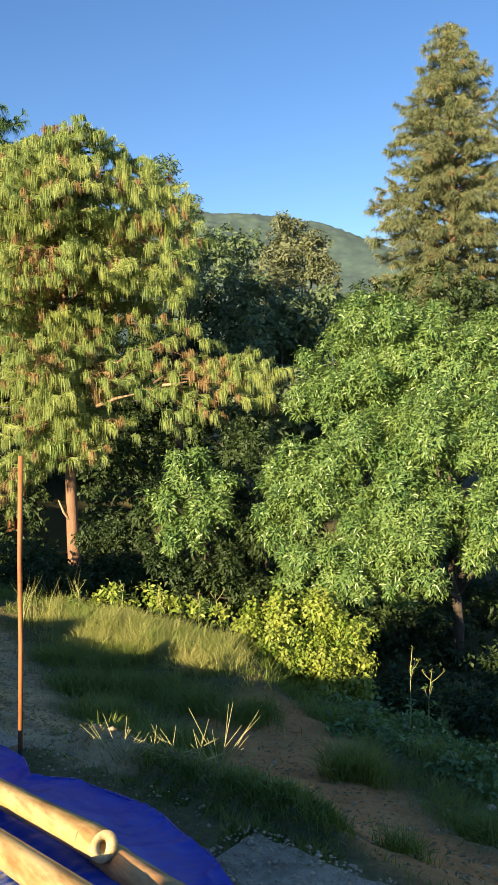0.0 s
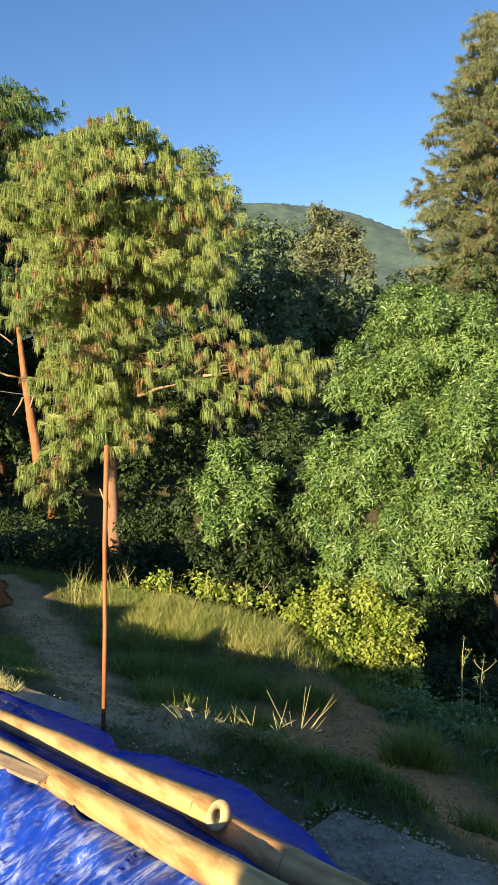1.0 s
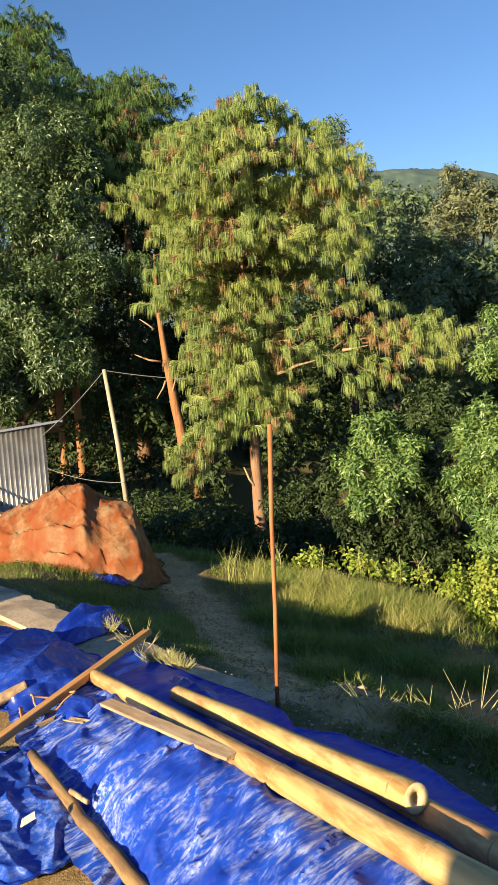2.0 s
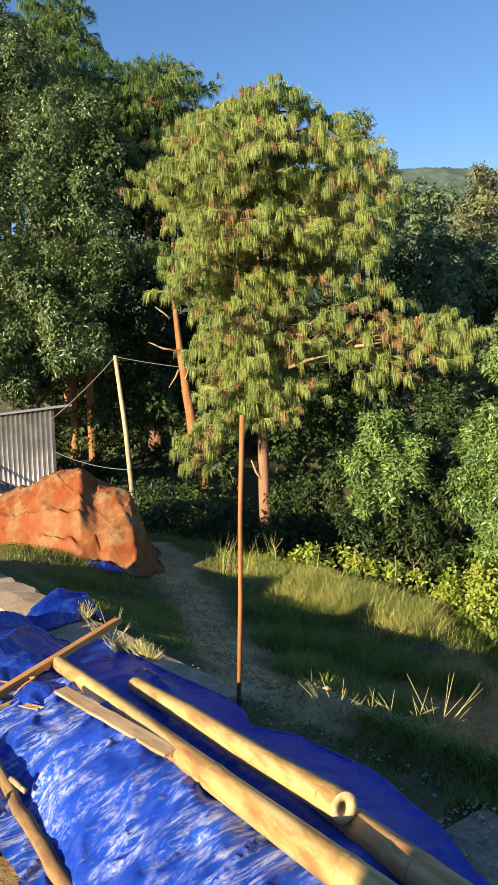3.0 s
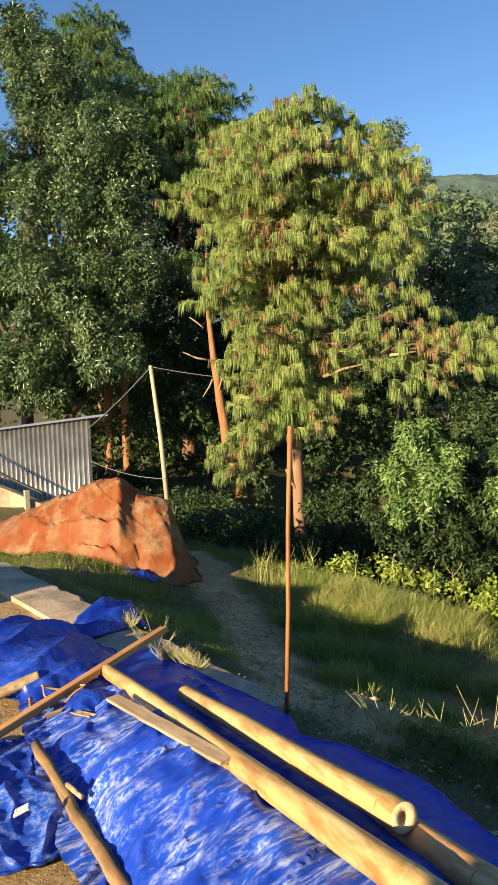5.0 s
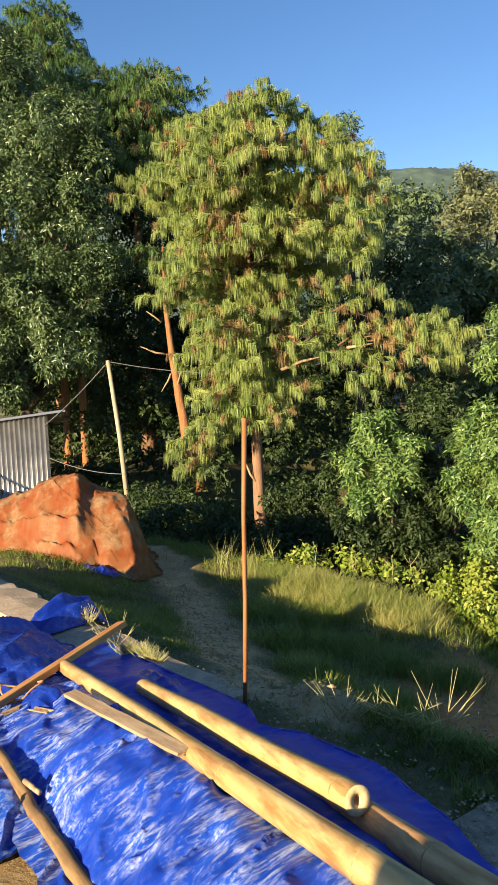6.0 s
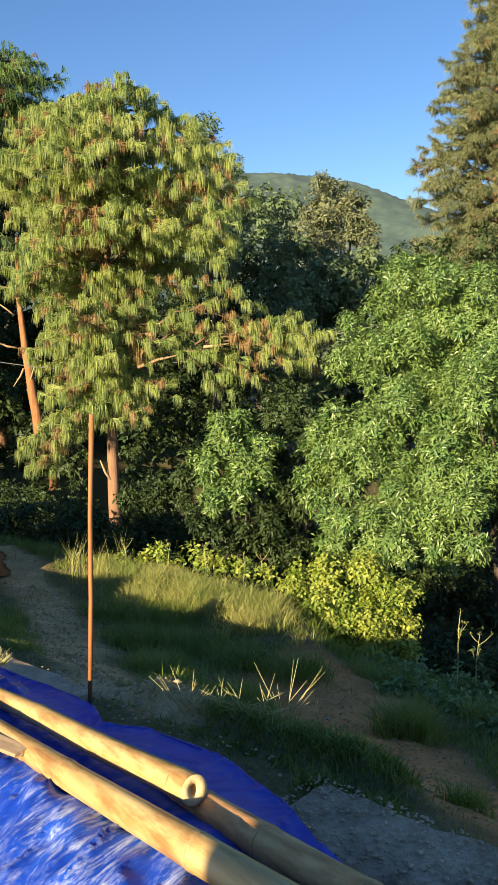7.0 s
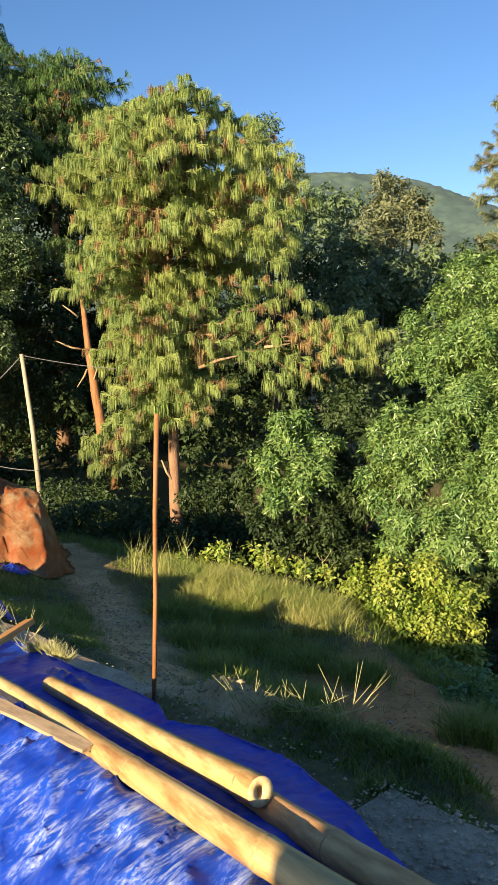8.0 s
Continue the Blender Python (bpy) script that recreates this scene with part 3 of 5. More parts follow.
def tarp_heap():
    ns, nv = 340, 140
    vs, worn = [], []
    for i in range(ns + 1):
        s = -2.15 + 4.4 * i / ns
        _, lo, hi = heap_h(s, 0)
        lo = lo - 0.10 + 0.06 * fbm(s, 0, 2.2, 11)
        hi = hi + 0.04 + 0.015 * fbm(s, 0, 2.6, 12)
        for j in range(nv + 1):
            v = lo + (hi - lo) * j / nv
            h, _, _ = heap_h(s, v)
            # lumps of what lies below, folds that run down the flank, fine crumples
            body = smooth(0.0, 0.08, h)
            lump = 0.050 * fbm(s, v, 1.7, 1.0) * body * (0.4 if v > 0 else 1.0)
            u = s + 0.55 * v + 0.12 * fbm(s, v, 2.0, 4.0)
            fold = abs(noise.noise(Vector((u * 3.4, v * 0.9, 2.0))))
            flank = smooth(0.0, 0.14, -v) if v < 0 else 0.30 * smooth(0.25, 0.5, v)
            pull = (1 - abs(noise.noise(Vector((u * 2.3 + 3.0, v * 0.7, 5.0))))) ** 7
            h += lump + (0.06 * (0.28 - fold) + 0.045 * pull) * flank * (0.35 + 0.65 * body)
            crease = (1 - abs(noise.noise(Vector((u * 7.5 + 0.8 * v, v * 2.2, 7.0))))) ** 9
            fine = (1 - abs(noise.noise(Vector((u * 15 - 3 * v, v * 6, 17.0))))) ** 6
            h += 0.014 * crease * (0.3 + flank) + 0.004 * fine + 0.0012 * noise.noise(Vector((s * 40, v * 40, 1)))
            for fa, fb, fc, fd, amp, wide in HEAP_FOLDS:
                h += amp * math.exp(-(near_line(s + 0.02 * lump * 20, v, fa, fb, fc, fd) / wide) ** 2) * body
            worn.append(1.0 - smooth(-0.06, 0.12, v))
            x, y = heap_xy(s, v)
            vs.append((x, y, 0.028 + max(-0.01, h)))
    n = nv + 1
    ii, jj = np.meshgrid(np.arange(ns), np.arange(nv), indexing="ij")
    q = np.stack([ii * n + jj, (ii + 1) * n + jj, (ii + 1) * n + jj + 1, ii * n + jj + 1], -1).reshape(-1, 4)
    me = mesh_of("tarpaulin", vs, q, M_TARP, True)
    at = me.attributes.new("worn", "FLOAT", "POINT")
    at.data.foreach_set("value", np.array(worn, np.float32))
    return me


heap = empty("covered_heap", (MO[0], MO[1], 0.02), "long low heap under a dusty scuffed blue tarpaulin", "tarpaulin")
child("tarpaulin", shifted(tarp_heap(), (MO[0], MO[1], 0.02)), heap)
hem = []
for s_ in np.linspace(-1.9, 2.2, 120):
    hi_ = heap_h(s_, 0)[2] + 0.04 + 0.015 * fbm(s_, 0, 2.6, 12)
    hx_, hy_ = heap_xy(s_, hi_ - 0.004)
    hem.append((hx_, hy_, 0.034))
hv_, hq_, hc_ = tube(hem, 0.007, 6)
child("hem", shifted(mesh_of("hem", hv_, [hq_, hc_], M_TARP_DARK, True), (MO[0], MO[1], 0.02)), heap, "rolled and stitched tarpaulin hem")


def hemmed(name, vs, q, rim, material, label, cat, hem_material):
    """A sheet and its stitched hem under one thing."""
    vs = np.array(vs)
    base = (float(vs[:, 0].mean()), float(vs[:, 1].mean()), float(vs[:, 2].min()))
    thing = empty(name, base, label, cat)
    child("sheet", shifted(mesh_of("sheet", vs, q, material, True), base), thing)
    edge = vs[rim] + [0, 0, 0.003]
    v, f, c = tube(np.concatenate([edge, edge[:1]]), 0.006, 5)
    child("hem", shifted(mesh_of("hem", v, [f, c], hem_material, True), base), thing, "rolled stitched hem")
    return thing


def crumpled(name, cx, cy, rx, ry, turn, h, seed, material, label, wild=0.5, n=90, z0=0.03, peaks=(), cat="tarpaulin", run=(5.0, 1.4), full=False, fine=1.0):
    """A crumpled sheet over a low pile: long folds, fine creases, a ragged edge."""
    ca_, sa_ = math.cos(radians(turn)), math.sin(radians(turn))
    vs = []
    for i in range(n + 1):
        for j in range(n + 1):
            a, b = 2 * i / n - 1, 2 * j / n - 1
            u, v = a * math.sqrt(1 - b * b / 2), b * math.sqrt(1 - a * a / 2)
            rr = math.hypot(u, v)
            edge = 1 + 0.16 * noise.noise(Vector((u * 2.2 + seed, v * 2.2, seed))) + 0.06 * noise.noise(Vector((u * 7, v * 7, seed)))
            px, py = u * rx * edge, v * ry * edge
            f = max(0.0, 1 - rr ** 2.6) if full else 1 - smooth(0.25, 1.0, rr)
            z = h * f * (0.8 + 0.35 * noise.noise(Vector((u * 1.6, v * 1.6, seed + 3))))
            for qx, qy, qh, qr in peaks:
                z += qh * math.exp(-((u - qx) ** 2 + (v - qy) ** 2) / (qr * qr))
            w = 0.5 * noise.noise(Vector((px * 1.6, py * 1.6, seed + 9)))
            r0_ = noise.noise(Vector((px * run[0] + w, py * run[1] + w, seed + 5)))
            r1 = (1 - abs(noise.noise(Vector((px * run[0] * 1.3 + 2 * w, py * run[1] * 1.3, seed + 15))))) ** 5
            r2 = (1 - abs(noise.noise(Vector((px * 9 + 2 * w, py * 4 - w, seed + 6))))) ** 6
            r3 = (1 - abs(noise.noise(Vector((px * 6 - py * 9, py * 12 + 3 * w, seed + 8))))) ** 7
            z += wild * (0.055 * r0_ + 0.040 * (r1 - 0.2) + fine * (0.014 * (r2 - 0.2) + 0.008 * r3)) * (1 - smooth(0.85, 1.0, rr))
            x, y = cx + px * ca_ - py * sa_, cy + px * sa_ + py * ca_
            g = max(ground_z(x, y), 0.0 if edge_distance(x, y) < 0.02 else -9)
            vs.append((x, y, g + z0 + max(0.0, z)))
    m = n + 1
    ii, jj = np.meshgrid(np.arange(n), np.arange(n), indexing="ij")
    q = np.stack([ii * m + jj, (ii + 1) * m + jj, (ii + 1) * m + jj + 1, ii * m + jj + 1], -1).reshape(-1, 4)
    k = np.arange(n)
    rim = np.concatenate([k * m, n * m + k, (n - k) * m + n, n - k])
    return hemmed(name, vs, q, rim, material, label, cat, M_TARP_DARK)


crumpled("blue_tarpaulin", -2.36, 3.56, 0.66, 0.44, -30, 0.18, 2.0, M_TARP_DARK, "bunched shiny blue tarpaulin thrown over a pile", 1.25, 150, run=(3.4, 0.6), full=True, fine=0.25)
crumpled("blue_tarpaulin", -2.17, 4.24, 0.30, 0.12, 62, 0.19, 8.0, M_TARP_DARK, "rolled end of a blue tarpaulin on the kerb", 0.12, 60, full=True, run=(2.0, 2.0))
crumpled("blue_tarpaulin", -1.70, 2.25, 0.30, 0.52, 36, 0.035, 5.0, M_TARP_FLAT, "crumpled blue tarpaulin lying flat on the earth", 0.75, 140, z0=0.012, run=(4.5, 3.0))
crumpled("blue_tarpaulin", -1.66, 2.93, 0.20, 0.12, -40, 0.10, 15.0, M_TARP_DARK, "small bulge of folded blue tarpaulin", 0.6, 60, full=True, run=(3.0, 1.5))
crumpled("blue_tarpaulin", -1.22, 3.22, 0.30, 0.09, -48, 0.085, 19.0, M_TARP_DARK, "shiny fold of blue tarpaulin lifted along the kerb", 0.35, 60, full=True, run=(3.0, 1.5))


M_JOINT = wood("bamboo_joint", (0.34, 0.20, 0.08), (0.46, 0.30, 0.13), (0.62, 0.46, 0.24), (1, 1, 1), 40, 0.6, (0.22, 0.11, 0.04))


def bamboo(name, p0, p1, r0, r1, nodes, material, label, hollow=True):
    """A bamboo pole from p0 to p1: swollen joints, a flared ring at each, a cut hollow end at p1."""
    p0, p1 = np.array(p0, float), np.array(p1, float)
    ln = float(np.linalg.norm(p1 - p0))
    stops = [0.0]
    rad = [1.0]
    for nd in nodes:
        for off, k in ((-0.08, 0.995), (-0.016, 1.02), (-0.006, 1.055), (0.002, 1.0), (0.006, 1.05), (0.016, 1.015), (0.08, 0.995)):
            stops.append(nd + off), rad.append(k)
    stops.append(ln), rad.append(1.0)
    order = np.argsort(stops)
    stops, rad = np.array(stops)[order], np.array(rad)[order]
    t = stops / ln
    pts = p0 + (p1 - p0) * t[:, None]
    pts[:, 2] += 0.003 * np.sin(t * 9 + len(nodes)) * np.sin(t * np.pi)
    pts[:, 0] += 0.006 * np.sin(t * 6.5) * np.sin(t * np.pi)
    r = (r0 + (r1 - r0) * t) * rad
    v, q, c = tube(pts, r, 20)
    thing = empty(name, tuple(p0), label, "bamboo pole", "bamboo poles")
    ob = child("culm", shifted(mesh_of("culm", v, [q, c[:1]], material, True), tuple(p0)), thing)
    for nd in nodes:
        k = int(np.argmin(abs(stops - nd - 0.002)))
        jr = r[k] * 1.015
        way = unit(p1 - p0)
        jv, jq, jc = tube([pts[k] - way * 0.007, pts[k] - way * 0.003, pts[k] + way * 0.003, pts[k] + way * 0.007], [jr * 0.99, jr * 1.02, jr * 1.02, jr * 0.99], 20, False)
        child("joint", shifted(mesh_of("joint", jv, [jq], M_JOINT, True), tuple(p0)), thing)
    if hollow:
        axis = unit(pts[-1] - pts[-2])
        rings = [(r[-1], 0.0), (r[-1] * 0.97, 0.002), (r[-1] * 0.44, 0.001), (r[-1] * 0.40, -0.004), (r[-1] * 0.38, -0.16)]
        pv, pq, n = [], [], 20
        a = unit(np.cross(axis, [0, 0, 1.0]))
        b = np.cross(a, axis)
        for k, (rr, off) in enumerate(rings):
            ang = np.arange(n) * 2 * np.pi / n
            sq = 1.0 if k < 2 else 0.72
            pv.append(pts[-1] + axis * off + rr * (np.cos(ang)[:, None] * a * sq + np.sin(ang)[:, None] * b))
        for k in range(len(rings) - 1):
            j = np.arange(n)
            pq.append(np.stack([k * n + j, k * n + (j + 1) % n, (k + 1) * n + (j + 1) % n, (k + 1) * n + j], -1))
        cap = np.array([(len(rings) - 1) * n + np.arange(n)])
        child("cut_end", shifted(mesh_of("cut_end", np.concatenate(pv), [np.concatenate(pq), cap], M_BAMBOO_CUT), tuple(p0)), thing, "pale sawn end with a hollow core")
    return thing


def along_heap(s, v, z):
    x, y = heap_xy(s, v)
    return (float(x), float(y), z)


bamboo("bamboo_pole", along_heap(-1.65, -0.082, 0.120), along_heap(1.75, 0.005, 0.487), 0.034, 0.050, [0.06, 0.33, 0.66, 1.12, 1.75, 2.46, 3.1], M_BAMBOO, "thick yellow dry bamboo pole lying on the blue heap")
bamboo("bamboo_pole", along_heap(-1.08, 0.115, 0.165), along_heap(0.537, 0.127, 0.387), 0.037, 0.042, [0.10, 0.58, 1.09, 1.56], M_BAMBOO, "yellow bamboo pole with a sawn hollow end, on the heap")
bamboo("bamboo_pole", along_heap(-0.30, 0.243, 0.165), along_heap(1.75, 0.075, 0.52), 0.043, 0.047, [0.45, 0.83, 1.16, 1.55], M_BAMBOO_DARK, "weathered brown bamboo pole on the shaded side of the heap")


def beam(name, p0, p1, w, h, material, label, cat, roll=0.0, ragged=0.0, seed=1.0):
    """A sawn length of timber with eased edges and slight wear."""
    p0, p1 = Vector(p0), Vector(p1)
    axis = (p1 - p0)
    ln = axis.length
    bm = bmesh.new()
    n = 14
    prof = [(-w / 2, -h / 2 + 0.003), (-w / 2 + 0.003, -h / 2), (w / 2 - 0.003, -h / 2), (w / 2, -h / 2 + 0.003), (w / 2, h / 2 - 0.003), (w / 2 - 0.003, h / 2), (-w / 2 + 0.003, h / 2), (-w / 2, h / 2 - 0.003)]
    rows = []
    for i in range(n + 1):
        ring = []
        for x, z in prof:
            end = ragged * noise.noise(Vector((x * 60, i, seed))) if i in (0, n) else 0
            wob = 1 + ragged * 0.8 * noise.noise(Vector((i * 0.9, 1 if x > 0 else -1, seed)))
            ring.append(bm.verts.new((x * wob, ln * i / n + end, z)))
        rows.append(ring)
    for a, b in zip(rows, rows[1:]):
        for k in range(8):
            bm.faces.new((a[k], a[(k + 1) % 8], b[(k + 1) % 8], b[k]))
    bm.faces.new(rows[0]), bm.faces.new(rows[-1])
    me = bpy.data.meshes.new(name)
    bmesh.ops.recalc_face_normals(bm, faces=bm.faces)
    bm.to_mesh(me)
    bm.free()
    me.materials.append(material)
    ob = new(name, me)
    y = axis.normalized()
    x = y.cross(Vector((0, 0, 1))).normalized()
    z = x.cross(y)
    rot = Matrix((x, y, z)).transposed().to_4x4()
    ob.matrix_world = Matrix.Translation(p0) @ rot @ Matrix.Rotation(radians(roll), 4, "Y")
    return tagged(ob, label, cat)


beam("timber_plank", (-2.10, 2.02, 0.035), (-1.645, 3.83, 0.165), 0.062, 0.032, M_PLANK, "reddish sawn timber batten laid across the tarpaulins", "plank", -14)
beam("broken_board", (-1.48, 2.765, 0.202), (-0.80, 2.115, 0.300), 0.060, 0.014, M_BOARD, "short grey splintered board beside the bamboo", "board", 8, 0.16, 3.0)


def stick(name, pts, radii, material, label, cat="branch", sides=10):
    p = np.array(pts, float)
    t = np.linspace(0, 1, len(p))
    tt = np.linspace(0, 1, 16)
    q = np.stack([np.interp(tt, t, p[:, k]) for k in range(3)], 1) + RNG.normal(0, min(0.0035, 0.004 * np.linalg.norm(p[-1] - p[0])), (16, 3))
    r = np.interp(tt, t, radii) * (1 + RNG.normal(0, 0.05, 16))
    v, f, c = tube(q, r, sides)
    return tagged(new(name, mesh_of(name, v, [f, c], material, True)), label, cat)


stick("branch_log", [(-1.74, 2.55, 0.075), (-1.40, 2.17, 0.07), (-1.06, 1.80, 0.07), (-0.80, 1.50, 0.07)], [0.021, 0.022, 0.026, 0.028], M_STICK, "peeled brown branch lying on crumpled blue tarpaulin")
stick("stick", [(-1.43, 2.22, 0.10), (-1.33, 2.13, 0.11)], [0.012, 0.010], M_BOARD, "short pale stick of wood by the heap", "stick", 6)
stick("stick", [(-2.22, 3.02, 0.06), (-2.05, 3.16, 0.12)], [0.03, 0.03], M_BOARD, "short round offcut lying on the earth", "stick", 8)
for k, (x, y, a, ln) in enumerate(((-1.88, 2.98, 30, 0.12), (-1.78, 2.88, 75, 0.10), (-1.72, 2.96, 10, 0.09), (-1.83, 2.80, 50, 0.08), (-1.93, 2.86, 120, 0.11), (-1.70, 2.84, -20, 0.1))):
    dx, dy = ln * math.cos(radians(a)), ln * math.sin(radians(a))
    beam("wood_chip", (x, y, 0.055 + 0.008 * k), (x + dx, y + dy, 0.07 + 0.006 * k), 0.022, 0.010, M_BOARD if k % 2 else M_PLANK, "small splintered chip of wood", "wood chip", 10 * k, 0.2, k)
beam("wood_chip", (-1.50, 1.98, 0.115), (-1.47, 2.01, 0.125), 0.03, 0.006, M_WHITE, "small white scrap on the crumpled tarpaulin", "scrap", 20, 0.03, 9.0)
rp = [(-1.86 + 0.10 * math.cos(a) * (1 + 0.2 * math.sin(3 * a)), 3.02 + 0.08 * math.sin(a), 0.11 + 0.025 * math.sin(2 * a + 1)) for a in np.linspace(0, 9.5, 46)]
v, f, c = tube(rp, 0.005, 6)
tagged(new("rope", mesh_of("rope", v, [f, c], M_ROPE, True)), "loose coil of reddish rope among wood chips", "rope")

# ---- the upright rod ----
rod = empty("upright_rod", (-0.82, 3.19, -0.02), "thin rust-orange rod standing upright at the kerb", "rod")
rod_pts = [(0.001, 0, 0.05), (0.019, 0.004, 0.5), (0.028, 0.006, 0.9), (0.048, 0.012, 1.35)]
child("shaft", mesh_of("shaft", *join_tubes([tube(rod_pts, [0.0105, 0.0105, 0.0105, 0.012], 10)]), M_ROD, True), rod)
child("foot", mesh_of("foot", *join_tubes([tube([(0, 0, -0.12), (0.001, 0, 0.05)], [0.0110, 0.0112], 10)]), M_BLACK, True), rod, "black painted foot")

# ---- orange covered pile ----
PILE_X = [-5.95, -5.35, -4.87, -4.56, -4.38, -3.92, -3.80, -3.72, -3.62, -3.30, -3.20, -3.08, -2.98]
PILE_H = [0.0, 0.34, 0.56, 0.68, 0.84, 0.97, 0.94, 0.89, 0.87, 0.80, 0.60, 0.26, 0.0]
FRONT_Y = [8.45, 8.10, 7.98, 7.94, 7.88, 7.80, 7.84, 7.88, 7.86, 7.88, 7.98, 8.15, 8.35]


def pile_height(x, y):
    """Stacked goods under the sheet: two blocks with a cleft between them and a long tail."""
    x = x + 0.44 * (y - 8.5)
    h = float(np.interp(x, PILE_X, PILE_H)) * 0.86 + 0.07 * sum(float(np.interp(x + o, PILE_X, PILE_H)) for o in (-0.05, 0.05))
    front = float(np.interp(x, PILE_X, FRONT_Y))
    a = min(1.0, max(0.0, (y - front) / 0.74))
    b = min(1.0, max(0.0, (9.75 - y) / 0.8))
    return h * (1 - (1 - a) ** 1.9) * (1 - (1 - b) ** 2.2)


# folds of the orange sheet: start and end along the pile and up it, depth, width
PILE_FOLDS = [(-3.86, 0.86, -3.94, 0.34, 0.05, 0.045), (-3.94, 0.37, -4.57, 0.24, 0.09, 0.05), (-3.95, 0.22, -4.50, 0.12, -0.07, 0.05), (-3.75, 0.18, -3.38, 0.50, 0.06, 0.04),
              (-4.0, 0.02, -4.08, 0.27, 0.06, 0.05), (-4.48, 0.14, -4.14, 0.05, 0.05, 0.04), (-4.40, 0.92, -4.82, 0.68, 0.035, 0.035), (-3.50, 0.70, -3.29, 0.36, 0.04, 0.05),
              (-5.05, 0.30, -4.60, 0.23, 0.06, 0.05), (-3.78, 0.84, -3.78, 0.35, -0.035, 0.05), (-4.7, 0.62, -4.2, 0.36, 0.025, 0.05), (-3.6, 0.08, -3.45, 0.28, 0.06, 0.045), (-3.3, 0.05, -3.2, 0.3, 0.05, 0.04)]


def draped(name, material, label, seed, n=(150, 300)):
    """Sheeting drawn tight over stacked goods: broad faces, a few pulled creases, a bunched ragged hem."""
    mx, my = -4.15, 8.7
    vs = []
    for j in range(n[1]):
        a = 2 * math.pi * j / n[1]
        ca_, sa_ = math.cos(a), math.sin(a)
        r = 0.4
        while r < 3.0 and pile_height(mx + r * ca_, my + r * sa_) > 0.015:
            r += 0.02
        r += 0.03 + 0.07 * noise.noise(Vector((ca_ * 3.1, sa_ * 3.1, seed))) + 0.05 * noise.noise(Vector((ca_ * 11, sa_ * 11, seed)))
        for i in range(n[0] + 1):
            f = i / n[0]
            x, y = mx + r * f * ca_, my + r * f * sa_
            z = pile_height(x, y)
            w = noise.noise(Vector((x * 1.2, y * 1.2, seed + 7)))
            crease = (1 - abs(noise.noise(Vector((x * 1.7 + 0.6 * w, z * 1.5 + y * 0.7 - w, seed + 5))))) ** 14
            slant = (1 - abs(noise.noise(Vector((x * 1.1 + z * 1.9, y * 0.8 - z * 1.0 + w, seed + 6))))) ** 18
            fan = (1 - abs(noise.noise(Vector((x * 3.6 - z * 1.6, y * 0.6 + z * 0.5 + w, seed + 9))))) ** 10
            soft = noise.noise(Vector((x * 1.8, y * 1.2 + z * 1.2, seed + 2)))
            low = 1 - smooth(0.08, 0.50, z)
            bunch = low * (0.10 * abs(noise.noise(Vector((x * 3.2, y * 1.6 + z * 2.2, seed + 3)))) + 0.03 * noise.noise(Vector((x * 8, y * 5, seed))))
            xs_, hz = x + 0.44 * (y - 8.5), z
            if y < 8.75:
                for fa, fb, fc, fd, amp, wide in PILE_FOLDS:
                    z += 0.85 * amp * math.exp(-(near_line(xs_ + 0.04 * w, hz, fa, fb, fc, fd) / (1.3 * wide)) ** 2) * min(1.0, hz / 0.06)
            z += (0.018 * crease + 0.016 * slant + 0.018 * fan + 0.035 * soft + 0.8 * bunch) * (1 - f ** 12)
            vs.append((x, y, ground_z(x, y) + 0.02 + max(0.0, z)))
    m = n[0] + 1
    jj, ii = np.meshgrid(np.arange(n[1]), np.arange(n[0]), indexing="ij")
    nj = (jj + 1) % n[1]
    q = np.stack([jj * m + ii, jj * m + ii + 1, nj * m + ii + 1, nj * m + ii], -1).reshape(-1, 4)
    return hemmed(name, vs, q, np.arange(n[1]) * m + n[0], material, label, "tarpaulin", material)


draped("orange_tarpaulin", M_ORANGE, "faded orange tarpaulin draped over a tall pile", 21)
crumpled("blue_tarpaulin", -3.36, 7.80, 0.19, 0.11, 10, 0.05, 33.0, M_TARP_DARK, "corner of blue sheet under the orange tarpaulin", 0.8, 40)

# ---- corrugated shed ----
SHED = (-7.0, 14.4)
shed_base = (-7.0, 14.4, ground_z(-7.0, 14.4))
shed = empty("shed", shed_base, "small corrugated iron shed with a lean-to roof", "shed")


def corrugated(x0, x1, y, z_lo, z_top, pitch=0.105, depth=0.027):
    """A corrugated sheet wall in x, with a sloping top edge and a thickness."""
    n = int((x1 - x0) / pitch * 8)
    vs = []
    for i in range(n + 1):
        x = x0 + (x1 - x0) * i / n
        o = depth * math.cos(2 * math.pi * (x - x0) / pitch)
        zt = z_top(x)
        for yy in (y + o, y + o + 0.002):
            vs += [(x, yy, z_lo), (x, yy, zt)]
    vs = np.array(vs)
    i = np.arange(n) * 4
    q = np.concatenate([np.stack([i, i + 4, i + 5, i + 1], -1), np.stack([i + 2, i + 3, i + 7, i + 6], -1), np.stack([i + 1, i + 5, i + 7, i + 3], -1)])
    return mesh_of("wall_sheet", vs, q, M_ZINC, True)


top_line = lambda x: 0.83 + 0.105 * (x + 7.0)
child("wall_sheet", shifted(corrugated(-11.0, -7.02, 14.4, shed_base[2] - 0.1, lambda x: top_line(x) - 0.01), shed_base), shed)
side = corrugated(14.42, 16.4, 0.0, shed_base[2] - 0.1, lambda x: 0.84)
co = np.array([v.co[:] for v in side.vertices])
side.vertices.foreach_set("co", np.stack([-7.03 + co[:, 1] - 0.55 * (co[:, 0] - 14.4), co[:, 0], co[:, 2]], 1).astype(np.float32).ravel())
child("wall_sheet", shifted(side, shed_base), shed)


